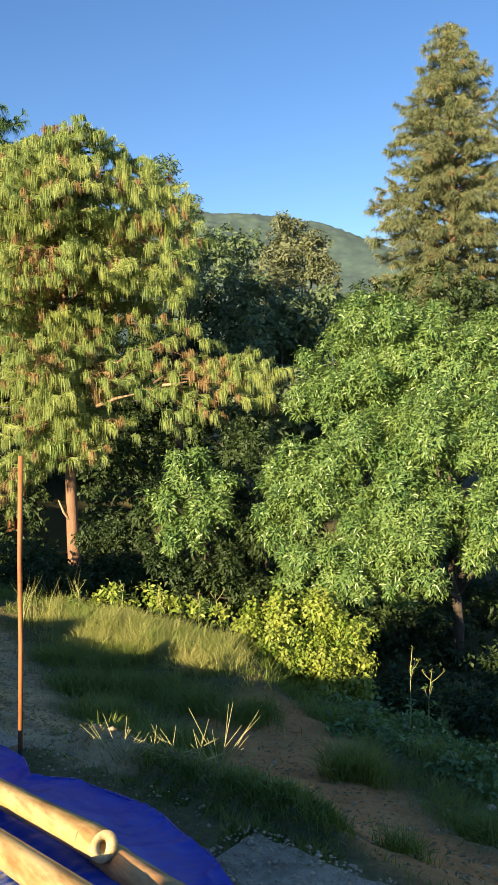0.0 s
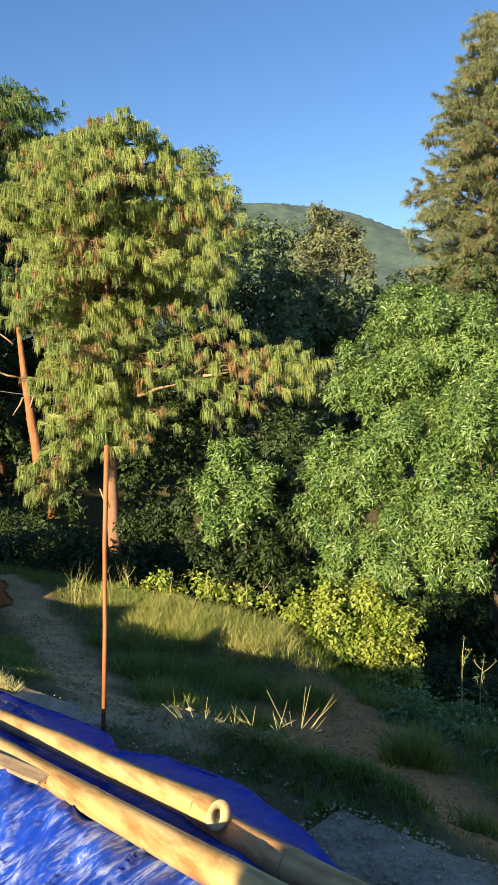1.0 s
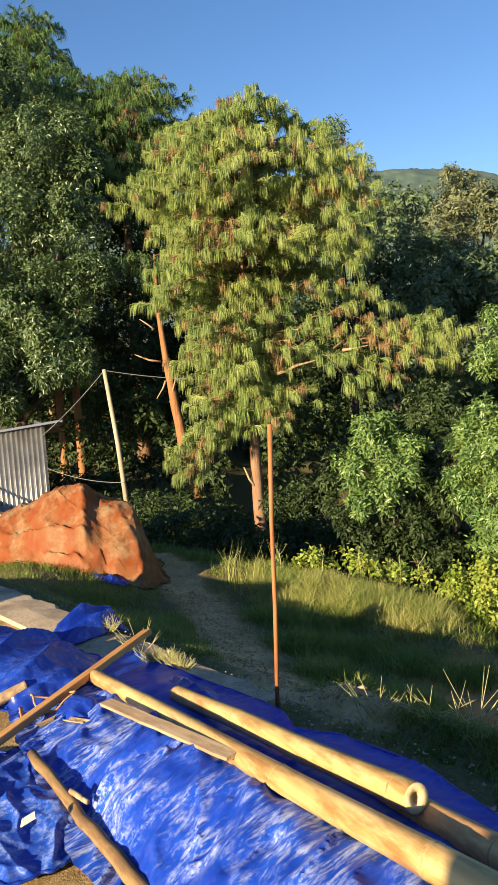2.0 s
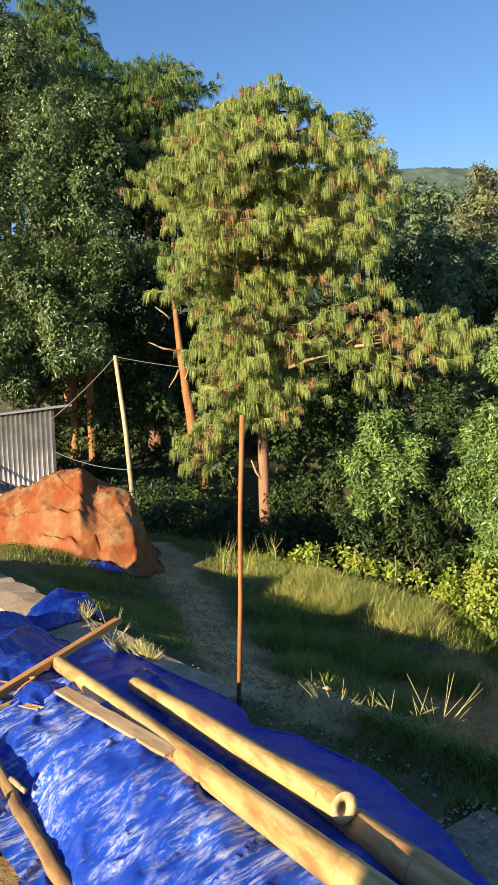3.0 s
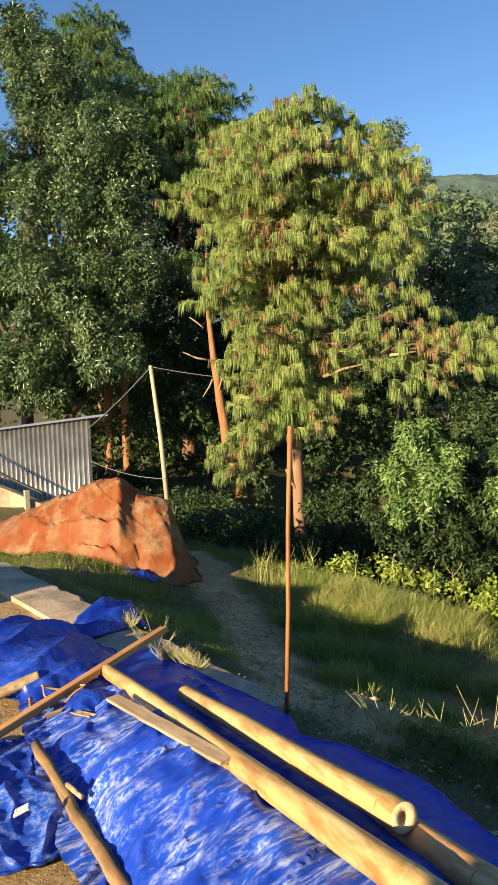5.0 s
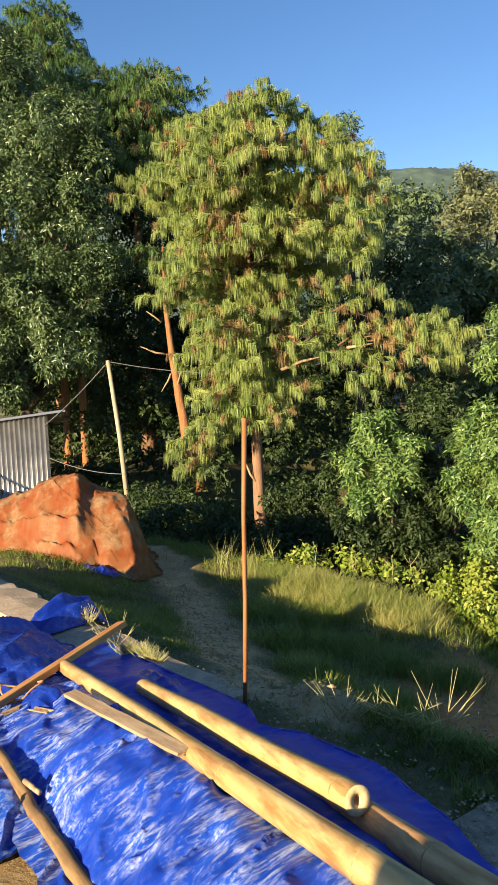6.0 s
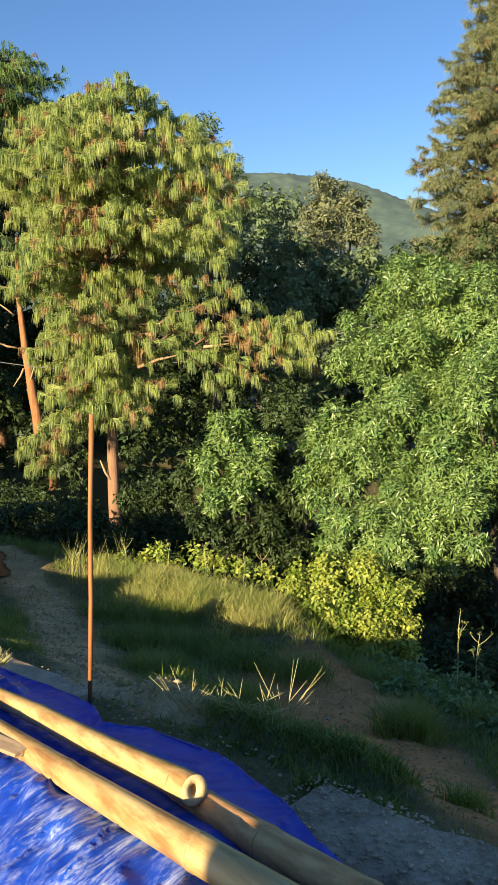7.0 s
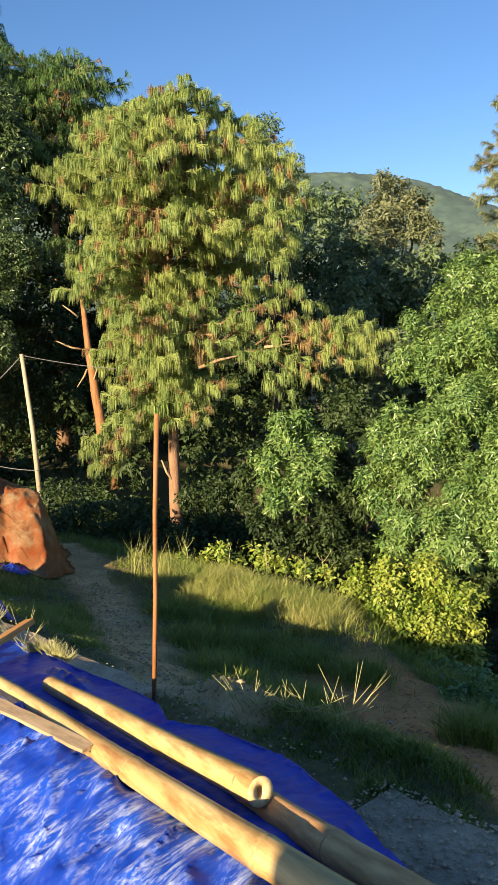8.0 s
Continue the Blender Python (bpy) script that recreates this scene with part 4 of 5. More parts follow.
def box(lo, hi, skew=None):
    bm = bmesh.new()
    bmesh.ops.create_cube(bm, size=1)
    for v in bm.verts:
        v.co = Vector([lo[k] + (hi[k] - lo[k]) * (v.co[k] + 0.5) for k in range(3)])
        if skew:
            v.co.z += skew(v.co.x) - 0.22 * (v.co.y - 14.3)
        v.co -= Vector(shed_base)
    return bm


part("roof", box((-11.2, 14.33, 0.0), (-6.95, 15.2, 0.02), lambda x: top_line(x) + 0.012), M_ZINC, shed)
part("fascia", box((-11.2, 14.30, -0.016), (-6.58, 14.326, 0.028), lambda x: top_line(x) + 0.012), M_FASCIA, shed, "dark blue roof edge strip")

wall_lo = ground_z(-8.5, 13.6)
cw = bmesh.new()
outline = [(-11.0, 0.25), (-9.0, -0.22), (-8.2, -0.50), (-7.4, -0.80), (-7.0, -1.3), (-11.0, -1.3)]
front = [cw.verts.new((x, 13.45, z)) for x, z in outline]
back = [cw.verts.new((x, 13.62, z)) for x, z in outline]
cw.faces.new(front), cw.faces.new(back[::-1])
for k in range(len(outline)):
    cw.faces.new((front[k], front[(k + 1) % 6], back[(k + 1) % 6], back[k]))
me = bpy.data.meshes.new("ramp_wall")
bmesh.ops.recalc_face_normals(cw, faces=cw.faces)
cw.to_mesh(me)
cw.free()
me.materials.append(M_CONCRETE)
tagged(new("ramp_wall", me), "sloping grey cement wall before the shed", "wall", kind="structure")
stick("handrail_pipe", [(-9.6, 13.5, 0.42), (-8.9, 13.5, 0.06), (-8.1, 13.5, -0.32), (-7.55, 13.5, -0.55)], [0.03, 0.03, 0.03, 0.03], M_BLACK, "dark pipe rail sloping down along the cement wall", "pipe")
beam("short_post", (-7.85, 13.35, -1.2), (-7.86, 13.36, -0.45), 0.09, 0.09, M_POLE, "grey wooden post before the shed", "post")

# ---- the leaning pole and its cables ----
pole_foot = (-5.27, 14.0, ground_z(-5.27, 14.0) - 0.05)
up = empty("utility_pole", pole_foot, "thin pale leaning wooden pole carrying cables", "utility pole")
v, f, c = tube([pole_foot, (-5.40, 14.0, 0.4), (-5.555, 14.0, 1.80)], [0.050, 0.044, 0.036], 12)
child("shaft", shifted(mesh_of("shaft", v, [f, c], M_POLE, True), pole_foot), up)


def cable(name, a, b, sag, r, label):
    t = np.linspace(0, 1, 24)[:, None]
    p = np.array(a) * (1 - t) + np.array(b) * t
    p[:, 2] -= sag * 4 * (t * (1 - t))[:, 0]
    v, f, c = tube(p, r, 5)
    tagged(new(name, mesh_of(name, v, [f, c], M_WIRE, True)), label, "cable")


cable("cable", (-5.55, 14.0, 1.78), (-7.05, 14.38, 0.62), 0.05, 0.006, "grey cable from the pole to the shed")
cable("cable", (-5.55, 14.0, 1.78), (-2.9, 14.85, 1.45), 0.08, 0.006, "thin cable from the pole into the pine")
cable("cable", (-5.33, 13.95, -0.30), (-7.0, 14.38, -0.02), 0.08, 0.006, "slack cable between the pole and the shed wall")

cable("cable", (-2.9, 14.85, 1.45), (6.5, 14.6, 3.4), 0.25, 0.006, "thin cable running from the pine over the shrubs")

# ---- pines ----
def side_reach(z, ang, zs, left, right, depth=0.85):
    c = math.cos(ang)
    side = np.interp(z, zs, right) if c > 0 else np.interp(z, zs, left)
    mid = 0.5 * (np.interp(z, zs, right) + np.interp(z, zs, left)) * depth
    return float(math.sqrt((side * c) ** 2 + (mid * math.sin(ang)) ** 2))


PX, PY = -3.03, 15.0


def crown_reach(z, a):
    """Limb length in the big pine: lopsided, in lumps, with an open hollow on its right side."""
    r = side_reach(z, a, [-0.3, 0.4, 0.9, 1.9, 3.1, 3.8, 4.8, 5.6, 6.1, 6.5], [0.3, 0.9, 1.05, 1.25, 1.5, 1.75, 2.4, 1.95, 1.35, 0.6], [0.2, 0.3, 0.8, 1.7, 2.5, 2.5, 2.6, 2.1, 1.3, 0.6])
    lump = noise.noise(Vector((math.cos(a) * 1.5, math.sin(a) * 1.5, z * 1.15 + 4.0)))
    r *= min(1.12, max(0.5, 0.92 + 0.75 * lump))
    if 2.25 < z < 3.35 and math.cos(a) > 0.1 and math.sin(a) < 0.35:
        r *= 0.42
    return r


pine("pine_tree", "tall pine with long drooping yellow-green needles and bare lower trunk",
     [(PX + 0.02, PY, -2.25), (PX, PY, 0.6), (PX - 0.04, PY, 2.6), (PX - 0.02, PY, 4.6), (PX + 0.02, PY, 6.5)], 0.13,
     crown_reach, 0.55, 6.45, 215, (0.31, 0.009), M_NEEDLE, rise=0.10, sag=0.35, dead=0.10, per=50, twig_gap=0.28, tuft_gap=0.12,
     extra=(((PX, PY, 1.5), (0.55, 14.5, 2.15), 0.04), ((-1.4, 14.8, 1.9), (0.45, 15.1, 1.95), 0.025), ((-1.9, 14.8, 1.75), (-0.6, 14.3, 1.55), 0.025),
            ((-1.2, 14.8, 1.95), (-0.2, 14.2, 1.85), 0.02), ((PX, PY, 1.2), (-1.75, 14.4, 1.2), 0.025), ((PX, PY, 0.9), (-4.5, 14.4, 0.35), 0.03), ((PX, PY, 0.9), (-4.1, 14.2, 0.1), 0.025),
            ((PX, PY, 2.7), (-0.5, 14.8, 3.1), 0.035), ((PX, PY, 0.7), (-2.3, 14.3, 0.75), 0.02), ((PX, PY, 1.0), (-3.6, 14.0, 0.55), 0.02), ((PX, PY, 0.7), (-4.4, 14.4, -0.02), 0.02), ((PX, PY, 0.6), (-4.0, 14.6, -0.12), 0.02), ((-0.6, 14.6, 2.0), (0.65, 14.3, 1.95), 0.02), ((-1.0, 14.7, 2.0), (0.3, 14.9, 2.25), 0.02), ((-1.7, 14.7, 1.8), (-0.3, 14.2, 1.5), 0.02), ((-1.8, 14.7, 1.8), (-1.0, 14.1, 1.3), 0.02), ((-0.9, 14.6, 1.95), (0.2, 14.1, 1.75), 0.02), ((-2.2, 14.7, 2.2), (-0.7, 14.4, 2.6), 0.025), ((-0.7, 14.6, 2.0), (0.75, 14.6, 2.3), 0.02)),
     stub=(((-2.45, 14.72, 1.50), (-1.70, 14.35, 1.70), 0.035), ((PX, PY - 0.05, -0.65), (-3.22, 14.8, -0.22), 0.03), ((-1.2, 14.4, 1.85), (-0.75, 14.3, 1.9), 0.03)), cone=0.27, fall=0.84)

pine("pine_tree", "leaning pine with a bare red-barked trunk behind the pole",
     [(-5.02, 18.0, -1.25), (-5.27, 18.0, 0.1), (-5.52, 18.0, 1.9), (-5.64, 18.0, 3.2), (-5.62, 18.0, 4.4)], 0.155,
     lambda z, a: 0.7, 3.7, 4.4, 9, (0.30, 0.012), M_NEEDLE_DARK, bark_m=M_BARK_RED, dead=0.015,
     stub=(((-5.65, 18.0, 1.95), (-6.2, 17.8, 2.15), 0.03), ((-5.5, 18.0, 1.0), (-5.15, 17.8, 1.9), 0.02), ((-5.75, 18, 2.7), (-6.05, 17.9, 2.95), 0.025), ((-5.55, 17.95, 1.5), (-5.75, 17.8, 1.1), 0.025)))
pine("pine_tree", "dark green droopy pine standing behind the wood's edge",
     [(-7.5, 22.0, -0.7), (-7.55, 22.0, 4.0), (-7.5, 22.0, 9.6)], 0.2,
     lambda z, a: side_reach(z, a, [4, 6, 7.5, 8.8, 9.6], [3.2, 3.2, 3.0, 2.4, 1.0], [2.4, 2.4, 2.2, 1.8, 0.9]), 5.9, 9.5, 95, (0.40, 0.015), M_NEEDLE_DARK, rise=0.28, per=17, cone=0.28, fall=0.72, dead=0.03, tuft_gap=0.15)
pine("pine_tree", "dark green droopy pine rising over the broad-leaved trees",
     [(-11.0, 24.0, -0.5), (-11.0, 24.0, 6.0), (-10.9, 24.0, 12.4)], 0.22,
     lambda z, a: side_reach(z, a, [7, 9.5, 11, 12.2, 12.8], [1.8, 1.8, 1.5, 1.3, 0.7], [1.7, 1.6, 1.4, 1.0, 0.4]), 6.5, 12.5, 120, (0.40, 0.016), M_NEEDLE_DARK, rise=0.28, per=17, cone=0.28, fall=0.72, dead=0.02, tuft_gap=0.15)
pine("pine_tree", "tall conical pine with tiered olive boughs",
     [(7.1, 26.0, -0.3), (7.05, 26.0, 5.0), (6.95, 26.0, 13.2)], 0.24,
     lambda z, a: side_reach(z, a, [4.3, 5.5, 7.0, 9.2, 10.8, 12.2, 13.2], [2.6, 2.5, 2.45, 1.9, 1.3, 0.7, 0.25], [2.6, 2.5, 2.3, 1.9, 1.6, 0.9, 0.25]), 3.6, 13.1, 190, (0.25, 0.015), M_NEEDLE_OLIVE, rise=0.16, sag=0.1, per=24, cone=0.8, fall=0.5, dead=0.02, twig_gap=0.27, tuft_gap=0.1)

# ---- broad-leaved shrubs and trees ----
leafy("shrub", (2.9, 14.0, -2.15), [(2.54, 13.6, 2.54, 0.87), (3.76, 13.5, 1.94, 0.96), (4.62, 13.5, 2.11, 0.77), (1.89, 13.8, 2.09, 0.64), (2.15, 13.0, 1.36, 0.7), (1.36, 14.0, 1.71, 0.5), (3.26, 13.8, 2.64, 0.59), (5.4, 13.6, 1.6, 0.9), (3.0, 13.6, 1.2, 0.9)],
      M_SHRUB, "tall dense evergreen shrub with glossy lance-shaped leaves", "shrub", (0.11, 0.027), 125, 9, 0.10, "evergreen shrubs", droop=0.08, spread=(45, 100))
leafy("shrub", (1.5, 11.7, -2.15), [(1.29, 11.8, 0.43, 0.63), (2.17, 12.0, 0.82, 0.69), (0.84, 11.6, -0.21, 0.5), (1.46, 11.2, -0.24, 0.64), (1.23, 10.6, -0.76, 0.46), (0.7, 11.9, 0.35, 0.34), (0.87, 10.9, -0.81, 0.35), (1.72, 10.3, -0.78, 0.52)],
      M_SHRUB, "dense evergreen shrub with sunlit bright green leaves", "shrub", (0.10, 0.026), 150, 9, 0.08, "evergreen shrubs", droop=0.08, spread=(45, 100))
leafy("shrub", (3.2, 11.2, -2.15), [(2.96, 11.4, 0.75, 0.82), (3.86, 11.4, 0.73, 0.82), (2.5, 10.8, 0.03, 0.7), (3.28, 10.8, -0.15, 0.66), (2.3, 10.2, -0.63, 0.59), (3.15, 11.8, 1.4, 0.42), (4.19, 11.2, -0.06, 0.72)],
      M_SHRUB, "large dense evergreen shrub reaching down to the hollow", "shrub", (0.10, 0.026), 150, 9, 0.09, "evergreen shrubs", droop=0.08, spread=(45, 100))
leafy("shrub", (-0.5, 12.4, -2.15), [(-0.60, 12.3, 0.42, 0.44), (-0.98, 12.2, -0.10, 0.36), (-0.42, 12.0, -0.12, 0.44), (-0.72, 12.0, -0.52, 0.34), (-0.15, 12.3, 0.28, 0.26)],
      M_SHRUB, "bright green bush below the pine's long bough", "shrub", (0.11, 0.032), 110, 8, 0.06, "evergreen shrubs", droop=0.1, spread=(45, 100))
# gap bushes: their dark leaf colour stands for shade between the shrubs
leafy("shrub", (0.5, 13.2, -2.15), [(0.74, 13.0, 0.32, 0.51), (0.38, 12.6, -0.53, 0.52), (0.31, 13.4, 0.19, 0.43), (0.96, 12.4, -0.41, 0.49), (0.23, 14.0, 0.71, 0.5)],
      M_SHRUB_SHADE, "bush in the gap between the shrubs, green darkened for shade", "shrub", (0.13, 0.04), 42, 7, 0.06, "evergreen shrubs")
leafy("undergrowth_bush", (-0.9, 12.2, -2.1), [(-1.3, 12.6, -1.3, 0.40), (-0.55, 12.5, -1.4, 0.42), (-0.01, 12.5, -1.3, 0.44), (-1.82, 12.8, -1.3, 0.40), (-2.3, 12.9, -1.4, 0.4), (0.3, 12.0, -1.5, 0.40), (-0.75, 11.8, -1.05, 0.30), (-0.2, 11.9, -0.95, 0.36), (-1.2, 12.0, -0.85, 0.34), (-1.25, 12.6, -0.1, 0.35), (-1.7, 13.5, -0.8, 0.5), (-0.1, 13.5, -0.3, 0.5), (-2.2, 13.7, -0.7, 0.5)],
      M_SHRUB_SHADE, "undergrowth around the bright bush, leaves darkened for shade", "bush", (0.10, 0.04), 90, 6, 0.04, "undergrowth")
leafy("yellow_bush", (0.75, 7.5, -1.2), [(0.77, 7.6, -0.66, 0.32), (0.39, 7.7, -0.68, 0.25), (1.08, 7.4, -0.8, 0.26), (0.53, 7.3, -0.84, 0.24), (0.84, 7.2, -0.92, 0.22), (1.2, 7.3, -0.99, 0.17), (0.22, 7.6, -0.78, 0.17), (0.62, 7.6, -0.50, 0.20), (0.92, 7.6, -0.52, 0.20), (0.7, 7.1, -1.0, 0.22), (0.35, 7.3, -0.95, 0.2), (1.25, 7.5, -0.75, 0.16), (0.95, 7.0, -1.06, 0.2), (0.5, 7.05, -1.08, 0.2), (1.2, 7.05, -1.1, 0.16), (0.25, 7.2, -1.05, 0.16)],
      M_YELLOW, "low yellow-green bush with rounded leaves in sunlight", "bush", (0.052, 0.030), 370, 5, 0.03, droop=0.5)
leafy("broadleaf_tree", (-9.7, 18.3, -1.2), [(-9.76, 18.5, 7.7, 0.98), (-8.07, 18.0, 7.14, 1.02), (-8.77, 17.5, 5.54, 1.12), (-7.38, 17.5, 5.3, 0.87), (-7.18, 18.0, 6.54, 0.57), (-9.32, 17.0, 3.7, 1.02), (-7.93, 17.0, 3.5, 0.96), (-6.96, 17.5, 4.0, 0.56), (-8.61, 16.8, 2.0, 0.95), (-7.44, 16.8, 2.08, 0.72), (-9.58, 16.5, 1.77, 0.82)],
      M_TREE_GREY, "tall dark olive broad-leaved tree behind the shed", "tree", (0.125, 0.04), 110, 7, 0.2, "broad-leaved trees", full=(0.26, 0.44))
leafy("broadleaf_tree", (-10.8, 18.6, -1.2), [(-10.55, 19.0, 9.58, 0.94), (-9.49, 19.0, 9.18, 0.67), (-9.77, 17.5, 5.74, 0.87), (-11.35, 18.0, 7.04, 1.15), (-11.2, 17.5, 4.25, 1.12), (-10.88, 17.0, 1.81, 0.96), (-8.72, 18.0, 2.82, 1.02), (-10.93, 19.5, 10.79, 0.55), (-9.9, 18.6, 8.4, 0.8)],
      M_TREE_GREY, "tall olive broad-leaved tree with a domed leafy top", "tree", (0.125, 0.04), 110, 7, 0.2, "broad-leaved trees", full=(0.26, 0.44))
# distant crowns take the leaf colours that hold the haze
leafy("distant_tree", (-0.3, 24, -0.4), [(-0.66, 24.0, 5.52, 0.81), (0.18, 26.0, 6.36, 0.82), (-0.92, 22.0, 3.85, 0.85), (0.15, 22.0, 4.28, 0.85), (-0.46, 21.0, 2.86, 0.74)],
      M_FAR, "green tree at the foot of the hill, paled by a haze tint", "tree", (0.2, 0.08), 26, 6, 0.15, "distant trees")
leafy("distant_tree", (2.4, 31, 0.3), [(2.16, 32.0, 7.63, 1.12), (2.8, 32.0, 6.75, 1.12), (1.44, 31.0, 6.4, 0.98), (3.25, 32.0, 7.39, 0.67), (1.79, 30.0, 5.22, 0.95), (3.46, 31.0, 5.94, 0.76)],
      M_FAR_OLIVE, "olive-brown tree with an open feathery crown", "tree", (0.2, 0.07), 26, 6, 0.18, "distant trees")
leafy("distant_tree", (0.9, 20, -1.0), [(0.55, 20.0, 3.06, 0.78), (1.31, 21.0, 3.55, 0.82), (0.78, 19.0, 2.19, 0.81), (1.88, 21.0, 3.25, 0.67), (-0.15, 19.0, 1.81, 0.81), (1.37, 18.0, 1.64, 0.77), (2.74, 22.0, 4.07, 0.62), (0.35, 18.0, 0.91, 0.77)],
      M_FAR, "leafy tree beyond the pine, paled by a haze tint", "tree", (0.19, 0.07), 30, 6, 0.15, "distant trees")
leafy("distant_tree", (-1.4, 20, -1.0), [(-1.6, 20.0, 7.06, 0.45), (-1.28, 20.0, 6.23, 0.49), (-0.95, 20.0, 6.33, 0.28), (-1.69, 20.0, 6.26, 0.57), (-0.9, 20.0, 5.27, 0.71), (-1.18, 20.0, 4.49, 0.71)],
      M_FAR, "slender tree behind the pine, grey-green with a haze tint", "tree", (0.12, 0.04), 60, 6, 0.12, "distant trees")

woods = [(-8.21, 23.0, 6.35, 1.3), (-7.43, 22.0, 4.54, 1.24), (-7.79, 21.0, 3.23, 1.04), (-6.86, 21.0, 2.13, 0.89), (-8.13, 20.0, 1.42, 0.99), (-6.9, 20.0, 0.79, 0.85), (-7.21, 19.0, -0.43, 0.81), (-5.73, 18.0, -0.46, 0.64), (-8.25, 19.0, 0.01, 0.81), (-8.33, 24.0, 7.89, 1.18), (-5.0, 19.0, 0.25, 0.81), (-4.64, 18.0, -0.73, 0.64), (-9.97, 20.0, -0.05, 0.85), (-2.91, 18.0, 0.03, 0.77), (-2.16, 18.0, -0.61, 0.77), (-2.78, 17.0, -0.86, 0.6), (-1.98, 19.0, 0.47, 0.81)]
for i in range(110):
    x = -13 + 27 * (i + RNG.random()) / 110
    y = RNG.uniform(21, 27)
    woods.append((x, y, RNG.uniform(-0.5, 3.9), RNG.uniform(1.0, 1.6)))
for i in range(48):
    woods.append((RNG.uniform(-15, -6.5), RNG.uniform(20, 25), RNG.uniform(1.0, 7.4), RNG.uniform(1.0, 1.5)))
# the wood behind gets its shade from the dark leaf colour
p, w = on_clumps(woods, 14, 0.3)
tagged(new("woodland", mesh_of("woodland", *leaf_sprays(p, unit(w + [0, 0, 0.3]), 6, 0.18, 0.075), M_SHRUB_SHADE)), "dense undergrowth and woodland behind the trees, coloured dark for shade", "woodland", kind="stuff")
for x, y, lean in ((-8.67, 19.0, 0.02), (-8.19, 19.0, 0.0)):
    stick("tree_trunk", [(x, y, -1.3), (x + lean, y, 0.6), (x + 2 * lean, y, 2.6)], [0.11, 0.10, 0.08], M_BARK_RED, "bare reddish trunk standing in the dark wood", "tree trunk")

# floor of the wood, in the same shade-coloured leaves
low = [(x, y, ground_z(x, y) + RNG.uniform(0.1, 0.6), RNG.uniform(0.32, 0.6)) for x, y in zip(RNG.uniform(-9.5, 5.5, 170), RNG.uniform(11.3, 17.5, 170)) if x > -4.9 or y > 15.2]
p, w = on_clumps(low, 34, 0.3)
tagged(new("undergrowth", mesh_of("undergrowth", *leaf_sprays(p, unit(w + [0, 0, 0.4]), 6, 0.12, 0.05), M_SHRUB_SHADE)), "leafy undergrowth covering the floor of the wood, darkened for shade", "undergrowth", kind="stuff")

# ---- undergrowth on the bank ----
# the next three bushes carry shade in their leaf colour
leafy("undergrowth_bush", (-3.6, 11.2, -1.2), [(-3.77, 11.0, -0.5, 0.36), (-3.0, 11.2, -0.6, 0.38), (-3.79, 10.6, -0.95, 0.3), (-2.51, 11.0, -0.84, 0.3), (-4.3, 11.6, -0.6, 0.4), (-3.3, 10.6, -1.0, 0.25)], M_SHRUB_SHADE, "green undergrowth beside the orange pile, darkened for shade", "bush", (0.09, 0.04), 90, 5, 0.03, "undergrowth")
leafy("undergrowth_bush", (-1.6, 11.0, -2.1), [(-1.9, 11.2, -1.75, 0.35), (-1.3, 11.0, -1.8, 0.35), (-0.7, 10.8, -1.8, 0.35), (-0.1, 10.6, -1.8, 0.35), (0.4, 10.2, -1.85, 0.3)], M_SHRUB_SHADE, "undergrowth in the hollow under the pine, darkened for shade", "bush", (0.09, 0.04), 90, 5, 0.03, "undergrowth")
leafy("undergrowth_bush", (2.8, 9.0, -2.1), [(2.2, 9.0, -1.85, 0.38), (2.8, 8.8, -1.9, 0.42), (3.3, 9.0, -1.8, 0.45), (1.8, 8.5, -1.8, 0.3), (2.6, 8.0, -1.8, 0.34), (3.2, 7.8, -1.8, 0.4)], M_SHRUB_SHADE, "undergrowth in the shaded hollow, leaves darkened for shade", "bush", (0.09, 0.04), 90, 5, 0.03, "undergrowth")
for cx_, cy_, k_ in ((1.05, 6.3, 6), (1.5, 5.9, 7), (1.95, 5.3, 7), (1.6, 5.1, 6), (2.3, 6.0, 7), (2.0, 6.9, 6), (1.35, 7.0, 5), (1.75, 4.5, 6), (1.15, 5.4, 5)):
    knots = []
    for _ in range(k_):
        x, y = cx_ + RNG.normal(0, 0.20), cy_ + RNG.normal(0, 0.24)
        r = RNG.uniform(0.11, 0.19)
        knots.append((x, y, min(ground_z(x, y) + 0.07, -0.10 - 0.26 * edge_distance(x, y) - r), r))
    leafy("undergrowth_bush", (cx_, cy_, ground_z(cx_, cy_)), knots, M_SHRUB, "low leafy shade plants on the bank", "bush", (0.075, 0.035), 190, 5, 0.015, "undergrowth")
leafy("weeds", (-1.3, 8.7, -1.2), [(-1.61, 8.7, -0.66, 0.15), (-1.30, 8.6, -0.58, 0.16), (-1.12, 8.65, -0.72, 0.16), (-0.8, 8.6, -0.56, 0.15), (-0.62, 8.55, -0.70, 0.15), (-0.35, 8.5, -0.70, 0.14), (-2.1, 8.8, -0.85, 0.14), (-1.45, 8.5, -0.85, 0.16), (0.0, 8.2, -0.72, 0.14)], M_YELLOW, "sunlit leafy weeds above the grass", "weeds", (0.075, 0.034), 120, 5, 0.008, "undergrowth")


